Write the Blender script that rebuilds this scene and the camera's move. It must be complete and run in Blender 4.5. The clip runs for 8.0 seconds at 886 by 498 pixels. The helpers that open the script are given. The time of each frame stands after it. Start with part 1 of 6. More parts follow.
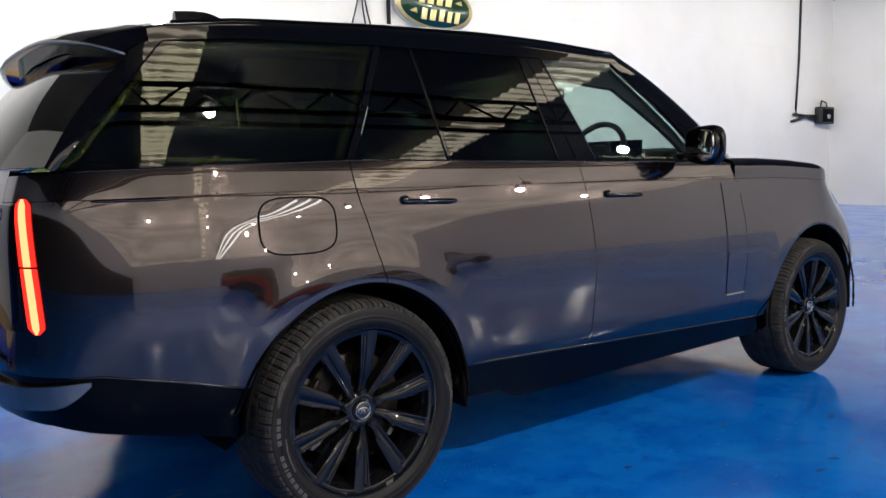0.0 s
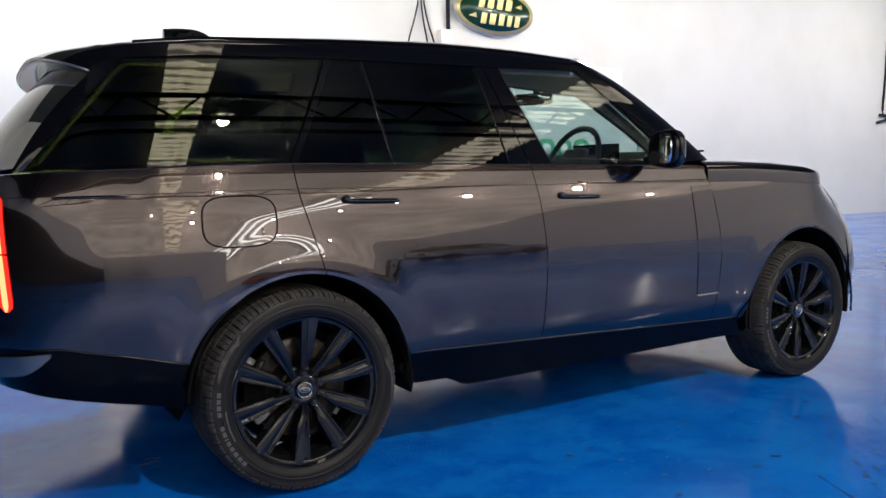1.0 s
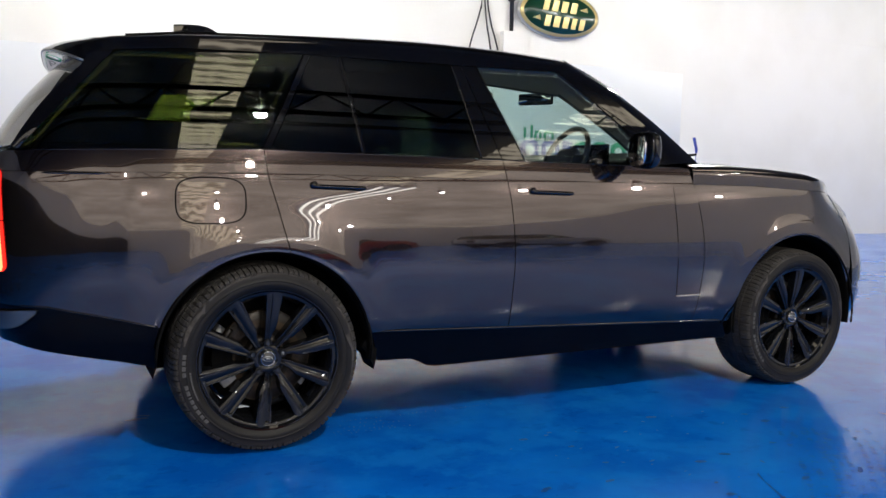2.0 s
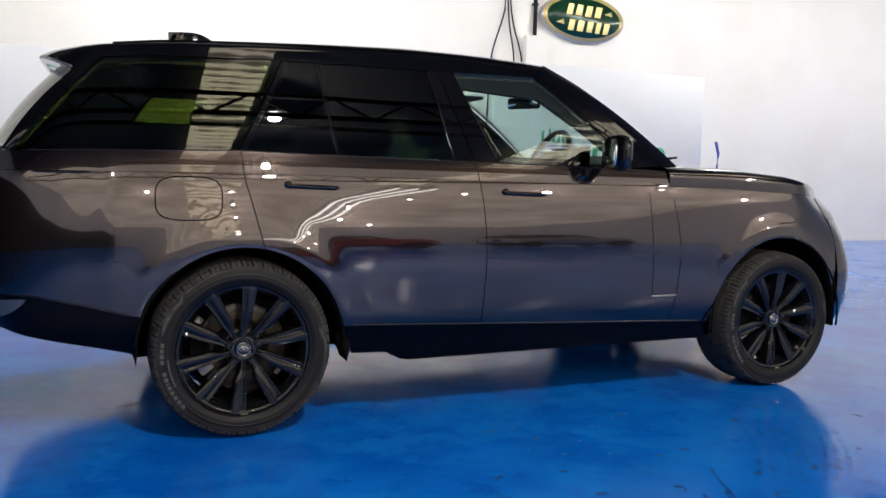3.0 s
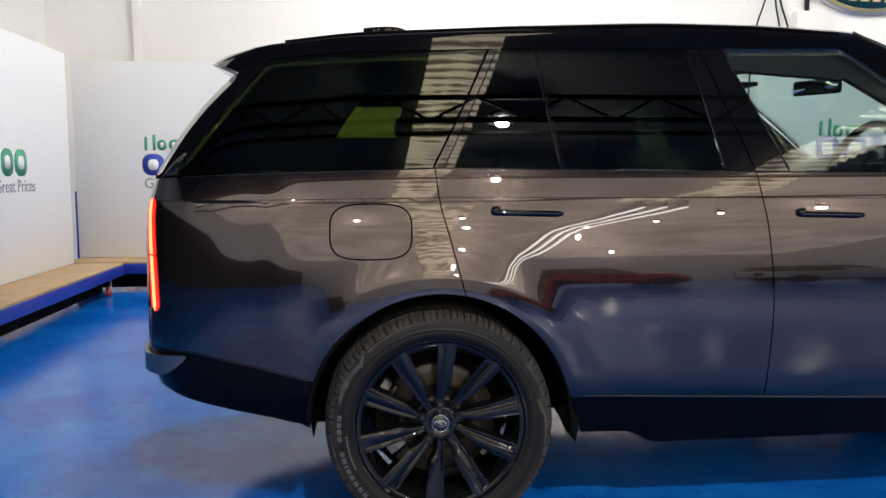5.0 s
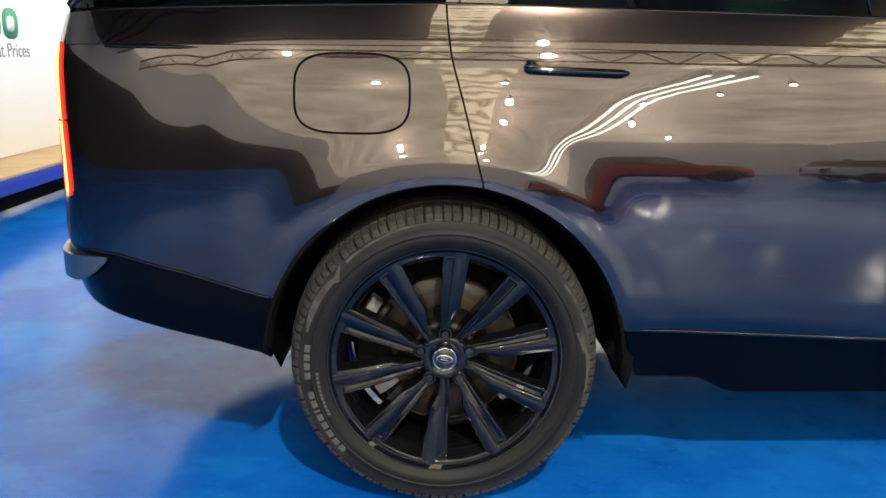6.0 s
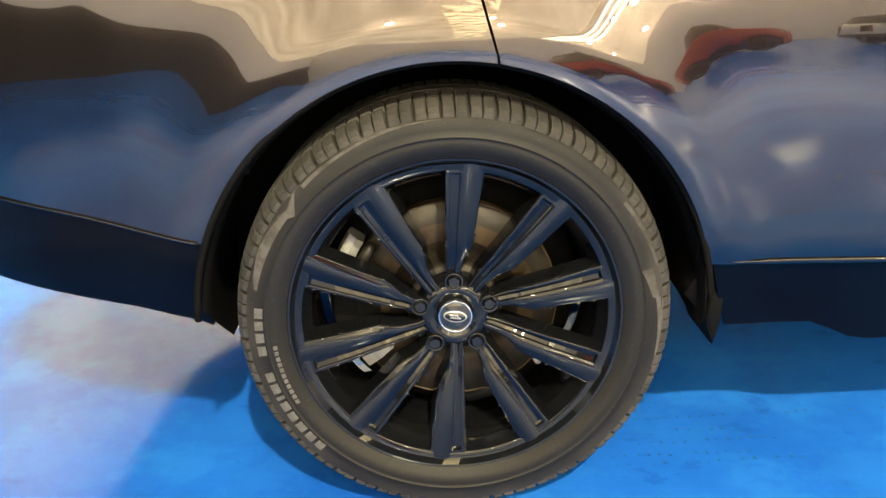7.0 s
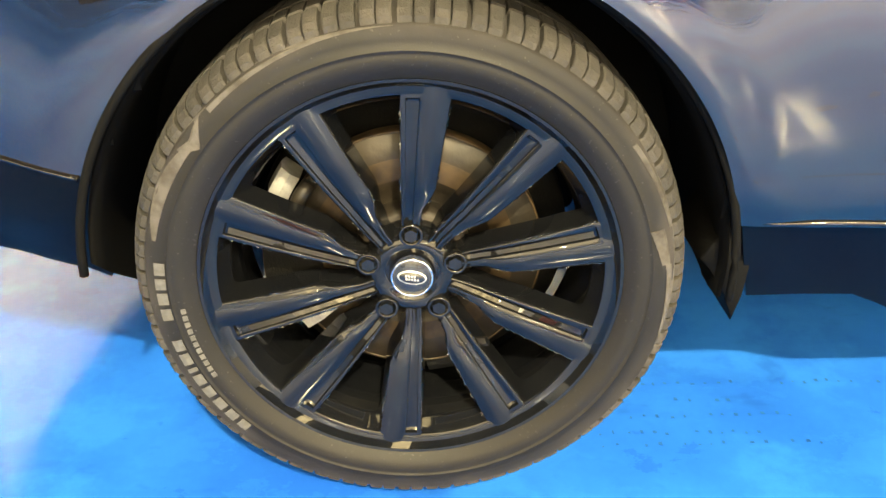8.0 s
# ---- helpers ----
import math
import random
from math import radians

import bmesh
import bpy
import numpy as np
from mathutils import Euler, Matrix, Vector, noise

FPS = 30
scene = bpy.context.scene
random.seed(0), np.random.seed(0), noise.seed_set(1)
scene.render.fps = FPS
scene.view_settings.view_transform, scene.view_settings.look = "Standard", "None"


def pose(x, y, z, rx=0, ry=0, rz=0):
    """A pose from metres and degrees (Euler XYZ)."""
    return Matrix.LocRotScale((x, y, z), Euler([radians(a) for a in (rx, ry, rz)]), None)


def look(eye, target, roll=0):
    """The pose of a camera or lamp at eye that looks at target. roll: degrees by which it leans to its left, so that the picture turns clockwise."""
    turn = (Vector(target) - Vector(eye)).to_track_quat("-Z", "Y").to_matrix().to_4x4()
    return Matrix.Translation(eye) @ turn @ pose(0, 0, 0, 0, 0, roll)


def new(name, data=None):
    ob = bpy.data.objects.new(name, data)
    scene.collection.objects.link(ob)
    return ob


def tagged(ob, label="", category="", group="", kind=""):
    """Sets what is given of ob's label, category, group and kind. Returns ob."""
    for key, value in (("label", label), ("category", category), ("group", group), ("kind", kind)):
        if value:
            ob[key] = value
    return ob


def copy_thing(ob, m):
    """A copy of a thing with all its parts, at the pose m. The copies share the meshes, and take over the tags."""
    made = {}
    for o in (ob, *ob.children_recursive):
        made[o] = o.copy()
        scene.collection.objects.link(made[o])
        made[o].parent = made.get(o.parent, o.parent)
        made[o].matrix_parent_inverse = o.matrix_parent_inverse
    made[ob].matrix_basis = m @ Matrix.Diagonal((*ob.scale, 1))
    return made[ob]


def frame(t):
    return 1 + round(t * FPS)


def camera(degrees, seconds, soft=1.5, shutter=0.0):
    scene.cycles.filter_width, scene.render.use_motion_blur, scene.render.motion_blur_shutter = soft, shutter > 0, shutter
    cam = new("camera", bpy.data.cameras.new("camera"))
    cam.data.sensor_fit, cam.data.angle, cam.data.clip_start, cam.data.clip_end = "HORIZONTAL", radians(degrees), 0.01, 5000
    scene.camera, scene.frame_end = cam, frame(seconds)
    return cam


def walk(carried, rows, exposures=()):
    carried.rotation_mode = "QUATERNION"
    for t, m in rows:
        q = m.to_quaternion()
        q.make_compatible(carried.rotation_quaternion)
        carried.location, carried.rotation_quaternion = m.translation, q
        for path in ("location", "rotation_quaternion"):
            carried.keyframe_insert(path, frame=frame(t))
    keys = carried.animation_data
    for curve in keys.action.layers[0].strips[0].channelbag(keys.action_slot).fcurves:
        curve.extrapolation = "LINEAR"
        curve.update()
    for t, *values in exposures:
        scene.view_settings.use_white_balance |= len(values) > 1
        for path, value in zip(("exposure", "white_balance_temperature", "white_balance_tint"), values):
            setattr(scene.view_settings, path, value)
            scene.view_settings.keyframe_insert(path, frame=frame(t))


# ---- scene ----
cam = camera(57.8, 8.0)
EXPOSURE = [(0, -0.55, 6350, 8), (4.7, -0.6, 6500, 8), (6.0, 0.2, 7050, 0), (6.5, 0.65, 7900, -3), (7.0, 1.28, 9300, -3), (7.5, 1.88, 10500, -3), (8.0, 2.05, 11200, -4)]
PATH = [
    (0, (-1.418, -3.254, 1.222), (-0.202, -1.679, 1.022), -1.1),
    (0.5, (-1.222, -3.493, 1.225), (-0.042, -1.89, 1.026), -0.8),
    (1, (-1.089, -3.771, 1.215), (-0.056, -2.069, 1.023), -0.9),
    (1.5, (-0.919, -3.976, 1.183), (0.01, -2.215, 0.992), 0.3),
    (3, (-0.52, -4.443, 1.173), (0.241, -2.602, 0.99), 1.5),
    (3.5, (-0.493, -4.428, 1.168), (0.247, -2.58, 0.982), 1.4),
    (4, (-0.447, -4.19, 1.181), (0.13, -2.285, 0.992), 0.7),
    (4.5, (-0.362, -3.893, 1.215), (-0.091, -1.919, 1.04), -0.4),
    (4.7, (-0.295, -3.774, 1.238), (-0.086, -1.792, 1.065), -0.6),
    (5.8, (-0.121, -2.988, 1.183), (-0.001, -1.026, 0.812), 1.0),
    (6, (-0.076, -2.842, 1.127), (-0.007, -0.897, 0.67), 1.0),
    (6.5, (-0.04, -2.529, 1.057), (-0.024, -0.631, 0.425), 0.4),
    (7, (-0.036, -2.25, 0.982), (-0.008, -0.363, 0.321), -2.4),
    (7.5, (0.015, -2.034, 0.956), (0.02, -0.195, 0.17), -1.1),
    (8, (0.03, -1.937, 0.952), (0.055, -0.159, 0.036), -0.5),
]
walk(cam, [(t, pose(0, 0, -0.0115) @ look(eye, target, roll)) for t, eye, target, roll in PATH], EXPOSURE)

# ------------------------------------------------------------------ world and light
world = bpy.data.worlds.new("world")
world.use_nodes = True
scene.world = world
world.node_tree.nodes["Background"].inputs[0].default_value = (0.9, 0.95, 1.0, 1)
world.node_tree.nodes["Background"].inputs[1].default_value = 0.035


# ------------------------------------------------------------------ materials
def material(name, base, rough=0.5, metal=0.0, coat=0.0, coat_rough=0.03, vary=0.0, scale=8.0, fine=0.0, fine_scale=120.0,
             bump=0.0, bump_scale=60.0, other=None, rough_vary=0.0, ior=1.5):
    """A Principled material whose colour, gloss and relief vary at two scales."""
    m = bpy.data.materials.new(name)
    m.use_nodes = True
    nt = m.node_tree
    p = nt.nodes["Principled BSDF"]
    p.inputs["Base Color"].default_value = (*base, 1)
    p.inputs["Roughness"].default_value = rough
    p.inputs["Metallic"].default_value = metal
    p.inputs["Coat Weight"].default_value = coat
    p.inputs["Coat Roughness"].default_value = coat_rough
    p.inputs["IOR"].default_value = ior
    tex = nt.nodes.new("ShaderNodeTexCoord")
    if vary or fine:
        other = other or [min(1, c * 1.6) for c in base]
        n1 = nt.nodes.new("ShaderNodeTexNoise")
        n1.inputs["Scale"].default_value, n1.inputs["Detail"].default_value = scale, 6
        n2 = nt.nodes.new("ShaderNodeTexNoise")
        n2.inputs["Scale"].default_value, n2.inputs["Detail"].default_value = fine_scale, 3
        for n in (n1, n2):
            nt.links.new(tex.outputs["Object"], n.inputs["Vector"])
        r = nt.nodes.new("ShaderNodeMapRange")
        r.inputs[1].default_value, r.inputs[2].default_value = 0.4, 0.68
        r.inputs[4].default_value = vary
        nt.links.new(n1.outputs["Fac"], r.inputs[0])
        a = nt.nodes.new("ShaderNodeMath")
        a.operation = "MULTIPLY_ADD"
        a.inputs[1].default_value = fine
        nt.links.new(n2.outputs["Fac"], a.inputs[0])
        nt.links.new(r.outputs[0], a.inputs[2])
        mix = nt.nodes.new("ShaderNodeMix")
        mix.data_type = "RGBA"
        mix.inputs[6].default_value, mix.inputs[7].default_value = (*base, 1), (*other, 1)
        nt.links.new(a.outputs[0], mix.inputs[0])
        nt.links.new(mix.outputs[2], p.inputs["Base Color"])
        if rough_vary:
            q = nt.nodes.new("ShaderNodeMath")
            q.operation = "MULTIPLY_ADD"
            q.inputs[1].default_value, q.inputs[2].default_value = rough_vary, rough - rough_vary / 2
            nt.links.new(n1.outputs["Fac"], q.inputs[0])
            nt.links.new(q.outputs[0], p.inputs["Roughness"])
    if bump:
        n3 = nt.nodes.new("ShaderNodeTexNoise")
        n3.inputs["Scale"].default_value, n3.inputs["Detail"].default_value = bump_scale, 5
        nt.links.new(tex.outputs["Object"], n3.inputs["Vector"])
        b = nt.nodes.new("ShaderNodeBump")
        b.inputs["Strength"].default_value, b.inputs["Distance"].default_value = min(1, bump), 0.01
        nt.links.new(n3.outputs["Fac"], b.inputs["Height"])
        nt.links.new(b.outputs[0], p.inputs["Normal"])
    return m


def glass(name, tint, gloss=0.0, mirror=0.08):
    """A clear or tinted pane: it lets light straight through in its tint and mirrors by Fresnel."""
    m = bpy.data.materials.new(name)
    m.use_nodes = True
    nt = m.node_tree
    nt.nodes.remove(nt.nodes["Principled BSDF"])
    t, g = nt.nodes.new("ShaderNodeBsdfTransparent"), nt.nodes.new("ShaderNodeBsdfGlossy")
    t.inputs[0].default_value = (*tint, 1)
    g.inputs["Roughness"].default_value = gloss
    lw = nt.nodes.new("ShaderNodeLayerWeight")
    lw.inputs[0].default_value = 0.5
    pw, ma = nt.nodes.new("ShaderNodeMath"), nt.nodes.new("ShaderNodeMath")
    pw.operation, ma.operation = "POWER", "MULTIPLY_ADD"
    pw.inputs[1].default_value = 5.0
    ma.inputs[1].default_value, ma.inputs[2].default_value = 0.955, mirror
    nt.links.new(lw.outputs["Facing"], pw.inputs[0])
    nt.links.new(pw.outputs[0], ma.inputs[0])
    mix = nt.nodes.new("ShaderNodeMixShader")
    nt.links.new(ma.outputs[0], mix.inputs[0])
    nt.links.new(t.outputs[0], mix.inputs[1])
    nt.links.new(g.outputs[0], mix.inputs[2])
    nt.links.new(mix.outputs[0], nt.nodes["Material Output"].inputs[0])
    return m


def glow(name, colour, strength):
    m = bpy.data.materials.new(name)
    m.use_nodes = True
    nt = m.node_tree
    nt.nodes.remove(nt.nodes["Principled BSDF"])
    e = nt.nodes.new("ShaderNodeEmission")
    e.inputs[0].default_value, e.inputs[1].default_value = (*colour, 1), strength
    nt.links.new(e.outputs[0], nt.nodes["Material Output"].inputs[0])
    return m


def tyre_material():
    """Dark rubber, dusty brown in a ragged band towards the tread and speckled with dried drops."""
    m = material("dusty_tyre_rubber", (0.016, 0.0155, 0.015), 0.6, ior=1.33)
    nt = m.node_tree
    p = nt.nodes["Principled BSDF"]
    tex, sep = nt.nodes.new("ShaderNodeTexCoord"), nt.nodes.new("ShaderNodeSeparateXYZ")
    nt.links.new(tex.outputs["Object"], sep.inputs[0])

    def math_node(op, a, b_, c=None):
        n = nt.nodes.new("ShaderNodeMath")
        n.operation = op
        for k, v in enumerate((a, b_, c)):
            if v is None:
                continue
            if isinstance(v, (int, float)):
                n.inputs[k].default_value = v
            else:
                nt.links.new(v, n.inputs[k])
        return n.outputs[0]

    def noise_tex(scale, detail):
        n = nt.nodes.new("ShaderNodeTexNoise")
        n.inputs["Scale"].default_value, n.inputs["Detail"].default_value = scale, detail
        nt.links.new(tex.outputs["Object"], n.inputs["Vector"])
        return n.outputs["Fac"]

    def ramp(src, lo, hi, a=0.0, b_=1.0):
        r = nt.nodes.new("ShaderNodeMapRange")
        r.interpolation_type = "SMOOTHSTEP"
        r.inputs[1].default_value, r.inputs[2].default_value, r.inputs[3].default_value, r.inputs[4].default_value = lo, hi, a, b_
        nt.links.new(src, r.inputs[0])
        return r.outputs[0]

    def mix(fac, a, c):
        x = nt.nodes.new("ShaderNodeMix")
        x.data_type = "RGBA"
        for socket, v in ((6, a), (7, c)):
            if isinstance(v, tuple):
                x.inputs[socket].default_value = (*v, 1)
            else:
                nt.links.new(v, x.inputs[socket])
        nt.links.new(fac, x.inputs[0])
        return x.outputs[2]

    radius = math_node("SQRT", math_node("ADD", math_node("MULTIPLY", sep.outputs[0], sep.outputs[0]), math_node("MULTIPLY", sep.outputs[2], sep.outputs[2])), 0)
    rough_edge = math_node("MULTIPLY_ADD", noise_tex(9, 6), 0.05, radius)
    band = ramp(rough_edge, 0.360, 0.392, 0.08, 0.9)
    patch = ramp(noise_tex(5, 7), 0.38, 0.62, 0.35, 1.0)
    speck = ramp(noise_tex(260, 2), 0.685, 0.74)
    col = mix(math_node("MULTIPLY", band, patch), (0.0112, 0.0106, 0.0106), (0.051, 0.0455, 0.0425))
    col = mix(math_node("MULTIPLY", speck, 0.5), col, (0.10, 0.095, 0.085))
    nt.links.new(col, p.inputs["Base Color"])
    nt.links.new(ramp(band, 0.1, 0.8, 0.56, 0.8), p.inputs["Roughness"])
    bump = nt.nodes.new("ShaderNodeBump")
    bump.inputs["Strength"].default_value, bump.inputs["Distance"].default_value = 0.10, 0.002
    nt.links.new(noise_tex(420, 3), bump.inputs["Height"])
    nt.links.new(bump.outputs[0], p.inputs["Normal"])
    return m


PAINT = material("brown_grey_paint", (0.048, 0.0348, 0.0310), 0.14, 0.94, 1.0, 0.003, vary=0.12, scale=3, fine=0.25, fine_scale=900)
PAINT.node_tree.nodes["Principled BSDF"].inputs["Coat IOR"].default_value = 1.76
RED = material("red_paint", (0.35, 0.02, 0.02), 0.35, 0.3, 1.0, 0.02, vary=0.1, scale=3)
SILVER = material("silver_paint", (0.5, 0.5, 0.52), 0.35, 0.6, 1.0, 0.02, vary=0.1, scale=3)
BLACK = material("gloss_black", (0.004, 0.004, 0.005), 0.02, 0.0, 0.0, 0.015, vary=0.2, scale=6, ior=1.66)
LOWER = material("gloss_black_lower_trim", (0.002, 0.002, 0.003), 0.07, 0.0, 0.0, 0.06, vary=0.3, scale=9, other=(0.004, 0.004, 0.005), ior=1.24)
RIM = material("gloss_black_alloy", (0.004, 0.0045, 0.006), 0.022, 0.0, 0.0, 0.015, vary=0.4, scale=20, other=(0.009, 0.0095, 0.010), fine=0.1, ior=1.5)
PLASTIC = material("black_plastic", (0.003, 0.003, 0.003), 0.8, vary=0.5, scale=30, bump=0.2, bump_scale=300, ior=1.2)
RUBBER = tyre_material()
TREAD = material("dusty_tread_rubber", (0.022, 0.0205, 0.019), 0.85, vary=0.8, scale=16, other=(0.057, 0.0505, 0.0455), fine=0.3, bump=0.3, bump_scale=200)
DUST = material("dried_dust", (0.080, 0.0725, 0.067), 0.9, vary=1.0, scale=46, other=(0.036, 0.031, 0.026), bump=0.2, bump_scale=300)
MARK = material("pale_moulded_mark", (0.075, 0.073, 0.07), 0.8, vary=0.7, scale=90, other=(0.12, 0.118, 0.114))
DISC = material("rusty_brake_disc", (0.012, 0.010, 0.008), 0.5, 0.3, vary=0.8, scale=18, other=(0.04, 0.030, 0.021), fine=0.2, bump=0.1)
RUST = material("rust_film", (0.075, 0.048, 0.026), 0.5, 0.4, vary=0.9, scale=30, other=(0.028, 0.019, 0.012), fine=0.2)
CALIPER = material("grey_cast_caliper", (0.42, 0.42, 0.42), 0.55, 0.3, vary=0.6, scale=40, other=(0.25, 0.24, 0.23), bump=0.3, bump_scale=150)
CHROME = material("chrome", (0.75, 0.76, 0.78), 0.12, 1.0, vary=0.2, scale=20)
INSERT = material("polished_satin_metal", (0.30, 0.285, 0.26), 0.26, 0.9, vary=0.2, scale=14)
SATIN = material("satin_silver_trim", (0.52, 0.52, 0.5), 0.3, 0.6, vary=0.3, scale=14, other=(0.42, 0.42, 0.41))
GREEN = material("badge_green", (0.003, 0.032, 0.014), 0.3, 0, 0.5, vary=0.2, scale=5)
GOLD = material("badge_gold", (0.62, 0.48, 0.20), 0.4, 0.35, 0.3, vary=0.15, scale=8)
BADGE = material("badge_dark_face", (0.02, 0.022, 0.026), 0.25, 0.2, 0.6)
SILVERINK = material("badge_silver_ink", (0.5, 0.52, 0.54), 0.35, 0.5)
LEATHER = material("dark_leather", (0.008, 0.0075, 0.0075), 0.6, vary=0.4, scale=14, bump=0.3, bump_scale=250)
TRIMGREY = material("grey_headliner", (0.03, 0.029, 0.028), 0.9, vary=0.2, scale=30)
LINING = material("black_lining", (0.003, 0.003, 0.003), 0.95, vary=0.3, scale=20, ior=1.15)
SMOKED = glass("privacy_glass", (0.46, 0.52, 0.28))
DARK = glass("dark_privacy_glass", (0.095, 0.125, 0.09))
CLEAR = glass("green_tinted_glass", (0.88, 0.955, 0.925))
MIRROR = material("mirror_glass", (0.9, 0.9, 0.9), 0.01, 1.0)
TAIL_RED = glow("tail_lamp_red", (1.0, 0.02, 0.012), 3.2)
TAIL_CORE = glow("tail_lamp_core", (1.0, 0.20, 0.08), 6.0)
LENS = glass("lamp_lens", (0.85, 0.86, 0.88))
WHITE_LED = glow("small_led", (1.0, 0.97, 0.9), 14.0)
WATER = material("clear_water", (1.0, 1.0, 1.0), 0.0, ior=1.33)
WATER.node_tree.nodes["Principled BSDF"].inputs["Transmission Weight"].default_value = 1.0
RED_LENS = material("unlit_red_lens", (0.12, 0.006, 0.006), 0.1, 0, 0.5)

# painted block wall: warm white, with stains
WALL = material("painted_block_wall", (0.79, 0.770, 0.735), 0.75, vary=0.45, scale=0.9, other=(0.70, 0.672, 0.62), fine=0.12, fine_scale=40, bump=0.18, bump_scale=22)
DULL = material("dull_grey_wall", (0.030, 0.029, 0.029), 0.85, vary=0.5, scale=1.1, other=(0.018, 0.018, 0.019), bump=0.15, bump_scale=22)
CEIL = material("dark_roof_lining", (0.055, 0.053, 0.052), 0.8, vary=0.4, scale=2)
STEEL = material("dark_painted_steel", (0.025, 0.027, 0.03), 0.55, 0.3, vary=0.5, scale=10)
PANEL = material("white_display_board", (0.78, 0.785, 0.79), 0.5, vary=0.25, scale=1.2, other=(0.74, 0.75, 0.76), bump=0.03, bump_scale=30)
PLY = material("pale_plywood_deck", (0.52, 0.36, 0.2), 0.6, vary=0.6, scale=5, other=(0.40, 0.26, 0.14), fine=0.3, fine_scale=60)
BLUE_STEEL = material("blue_painted_steel", (0.012, 0.035, 0.33), 0.4, 0, 0.3, vary=0.3, scale=12)
INK_GREEN = material("ink_green", (0.05, 0.30, 0.18), 0.6, vary=0.1)
INK_BLUE = material("ink_blue", (0.02, 0.05, 0.32), 0.6, vary=0.1)
INK_GREY = material("ink_grey", (0.22, 0.24, 0.25), 0.6, vary=0.1)
CABLE = material("black_cable", (0.012, 0.012, 0.013), 0.6)
BRASS = material("red_caster_wheel", (0.45, 0.04, 0.03), 0.5, vary=0.3, scale=30)


def floor_material():
    """Blue epoxy paint, clouded and scuffed."""
    m = bpy.data.materials.new("blue_epoxy_floor")
    m.use_nodes = True
    nt = m.node_tree
    p = nt.nodes["Principled BSDF"]
    tex = nt.nodes.new("ShaderNodeTexCoord")

    def noise_tex(scale, detail=5, rough=0.55, stretch=None):
        n = nt.nodes.new("ShaderNodeTexNoise")
        n.inputs["Scale"].default_value, n.inputs["Detail"].default_value, n.inputs["Roughness"].default_value = scale, detail, rough
        if stretch:
            mp = nt.nodes.new("ShaderNodeMapping")
            mp.inputs["Scale"].default_value = stretch
            nt.links.new(tex.outputs["Object"], mp.inputs[0])
            nt.links.new(mp.outputs[0], n.inputs["Vector"])
        else:
            nt.links.new(tex.outputs["Object"], n.inputs["Vector"])
        return n

    def ramp(src, lo, hi, a=0.0, b=1.0):
        r = nt.nodes.new("ShaderNodeMapRange")
        r.interpolation_type = "SMOOTHSTEP"
        r.inputs[1].default_value, r.inputs[2].default_value, r.inputs[3].default_value, r.inputs[4].default_value = lo, hi, a, b
        nt.links.new(src, r.inputs[0])
        return r.outputs[0]

    def mix(fac, a, b):
        x = nt.nodes.new("ShaderNodeMix")
        x.data_type = "RGBA"
        for socket, v in ((6, a), (7, b)):
            if isinstance(v, tuple):
                x.inputs[socket].default_value = (*v, 1)
            else:
                nt.links.new(v, x.inputs[socket])
        nt.links.new(fac, x.inputs[0])
        return x.outputs[2]

    cloud = noise_tex(1.3, 7, 0.6)
    scuff = noise_tex(7, 3, 0.55, (1.0, 2.0, 1))
    blotch = noise_tex(5.5, 3, 0.5)
    col = mix(ramp(cloud.outputs["Fac"], 0.35, 0.68), (0.002, 0.113, 0.58), (0.0062, 0.188, 0.76))
    col = mix(ramp(scuff.outputs["Fac"], 0.60, 0.74, 0, 0.35), col, (0.004, 0.06, 0.34))
    col = mix(ramp(blotch.outputs["Fac"], 0.66, 0.70, 0, 0.30), col, (0.002, 0.05, 0.32))
    ragged = noise_tex(3.1, 9, 0.68, (1.0, 1.35, 1))
    col = mix(ramp(ragged.outputs["Fac"], 0.515, 0.535, 0, 0.20), col, (0.012, 0.20, 0.70))
    col = mix(ramp(ragged.outputs["Fac"], 0.395, 0.375, 0, 0.28), col, (0.001, 0.055, 0.40))
    worn = noise_tex(2.1, 8, 0.62)
    col = mix(ramp(worn.outputs["Fac"], 0.50, 0.60, 0, 0.38), col, (0.014, 0.25, 0.82))
    nt.links.new(col, p.inputs["Base Color"])
    matt = noise_tex(1.7, 2, 0.5)
    nt.links.new(ramp(matt.outputs["Fac"], 0.44, 0.62, 0.115, 0.185), p.inputs["Roughness"])
    p.inputs["IOR"].default_value = 1.37
    return m




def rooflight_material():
    """Cream translucent corrugated rooflight: daylight and rib shading are put into its glow."""
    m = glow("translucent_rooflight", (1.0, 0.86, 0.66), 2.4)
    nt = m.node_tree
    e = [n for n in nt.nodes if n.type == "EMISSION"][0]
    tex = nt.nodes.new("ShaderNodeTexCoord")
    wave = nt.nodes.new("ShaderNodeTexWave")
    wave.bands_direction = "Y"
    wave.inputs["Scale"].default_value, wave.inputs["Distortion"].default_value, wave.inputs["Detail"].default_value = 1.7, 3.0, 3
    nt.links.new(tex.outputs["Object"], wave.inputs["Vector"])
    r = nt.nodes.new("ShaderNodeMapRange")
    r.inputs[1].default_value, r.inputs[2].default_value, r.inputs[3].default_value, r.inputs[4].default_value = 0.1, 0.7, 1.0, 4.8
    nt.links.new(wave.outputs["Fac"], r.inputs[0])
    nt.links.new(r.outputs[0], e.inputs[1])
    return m


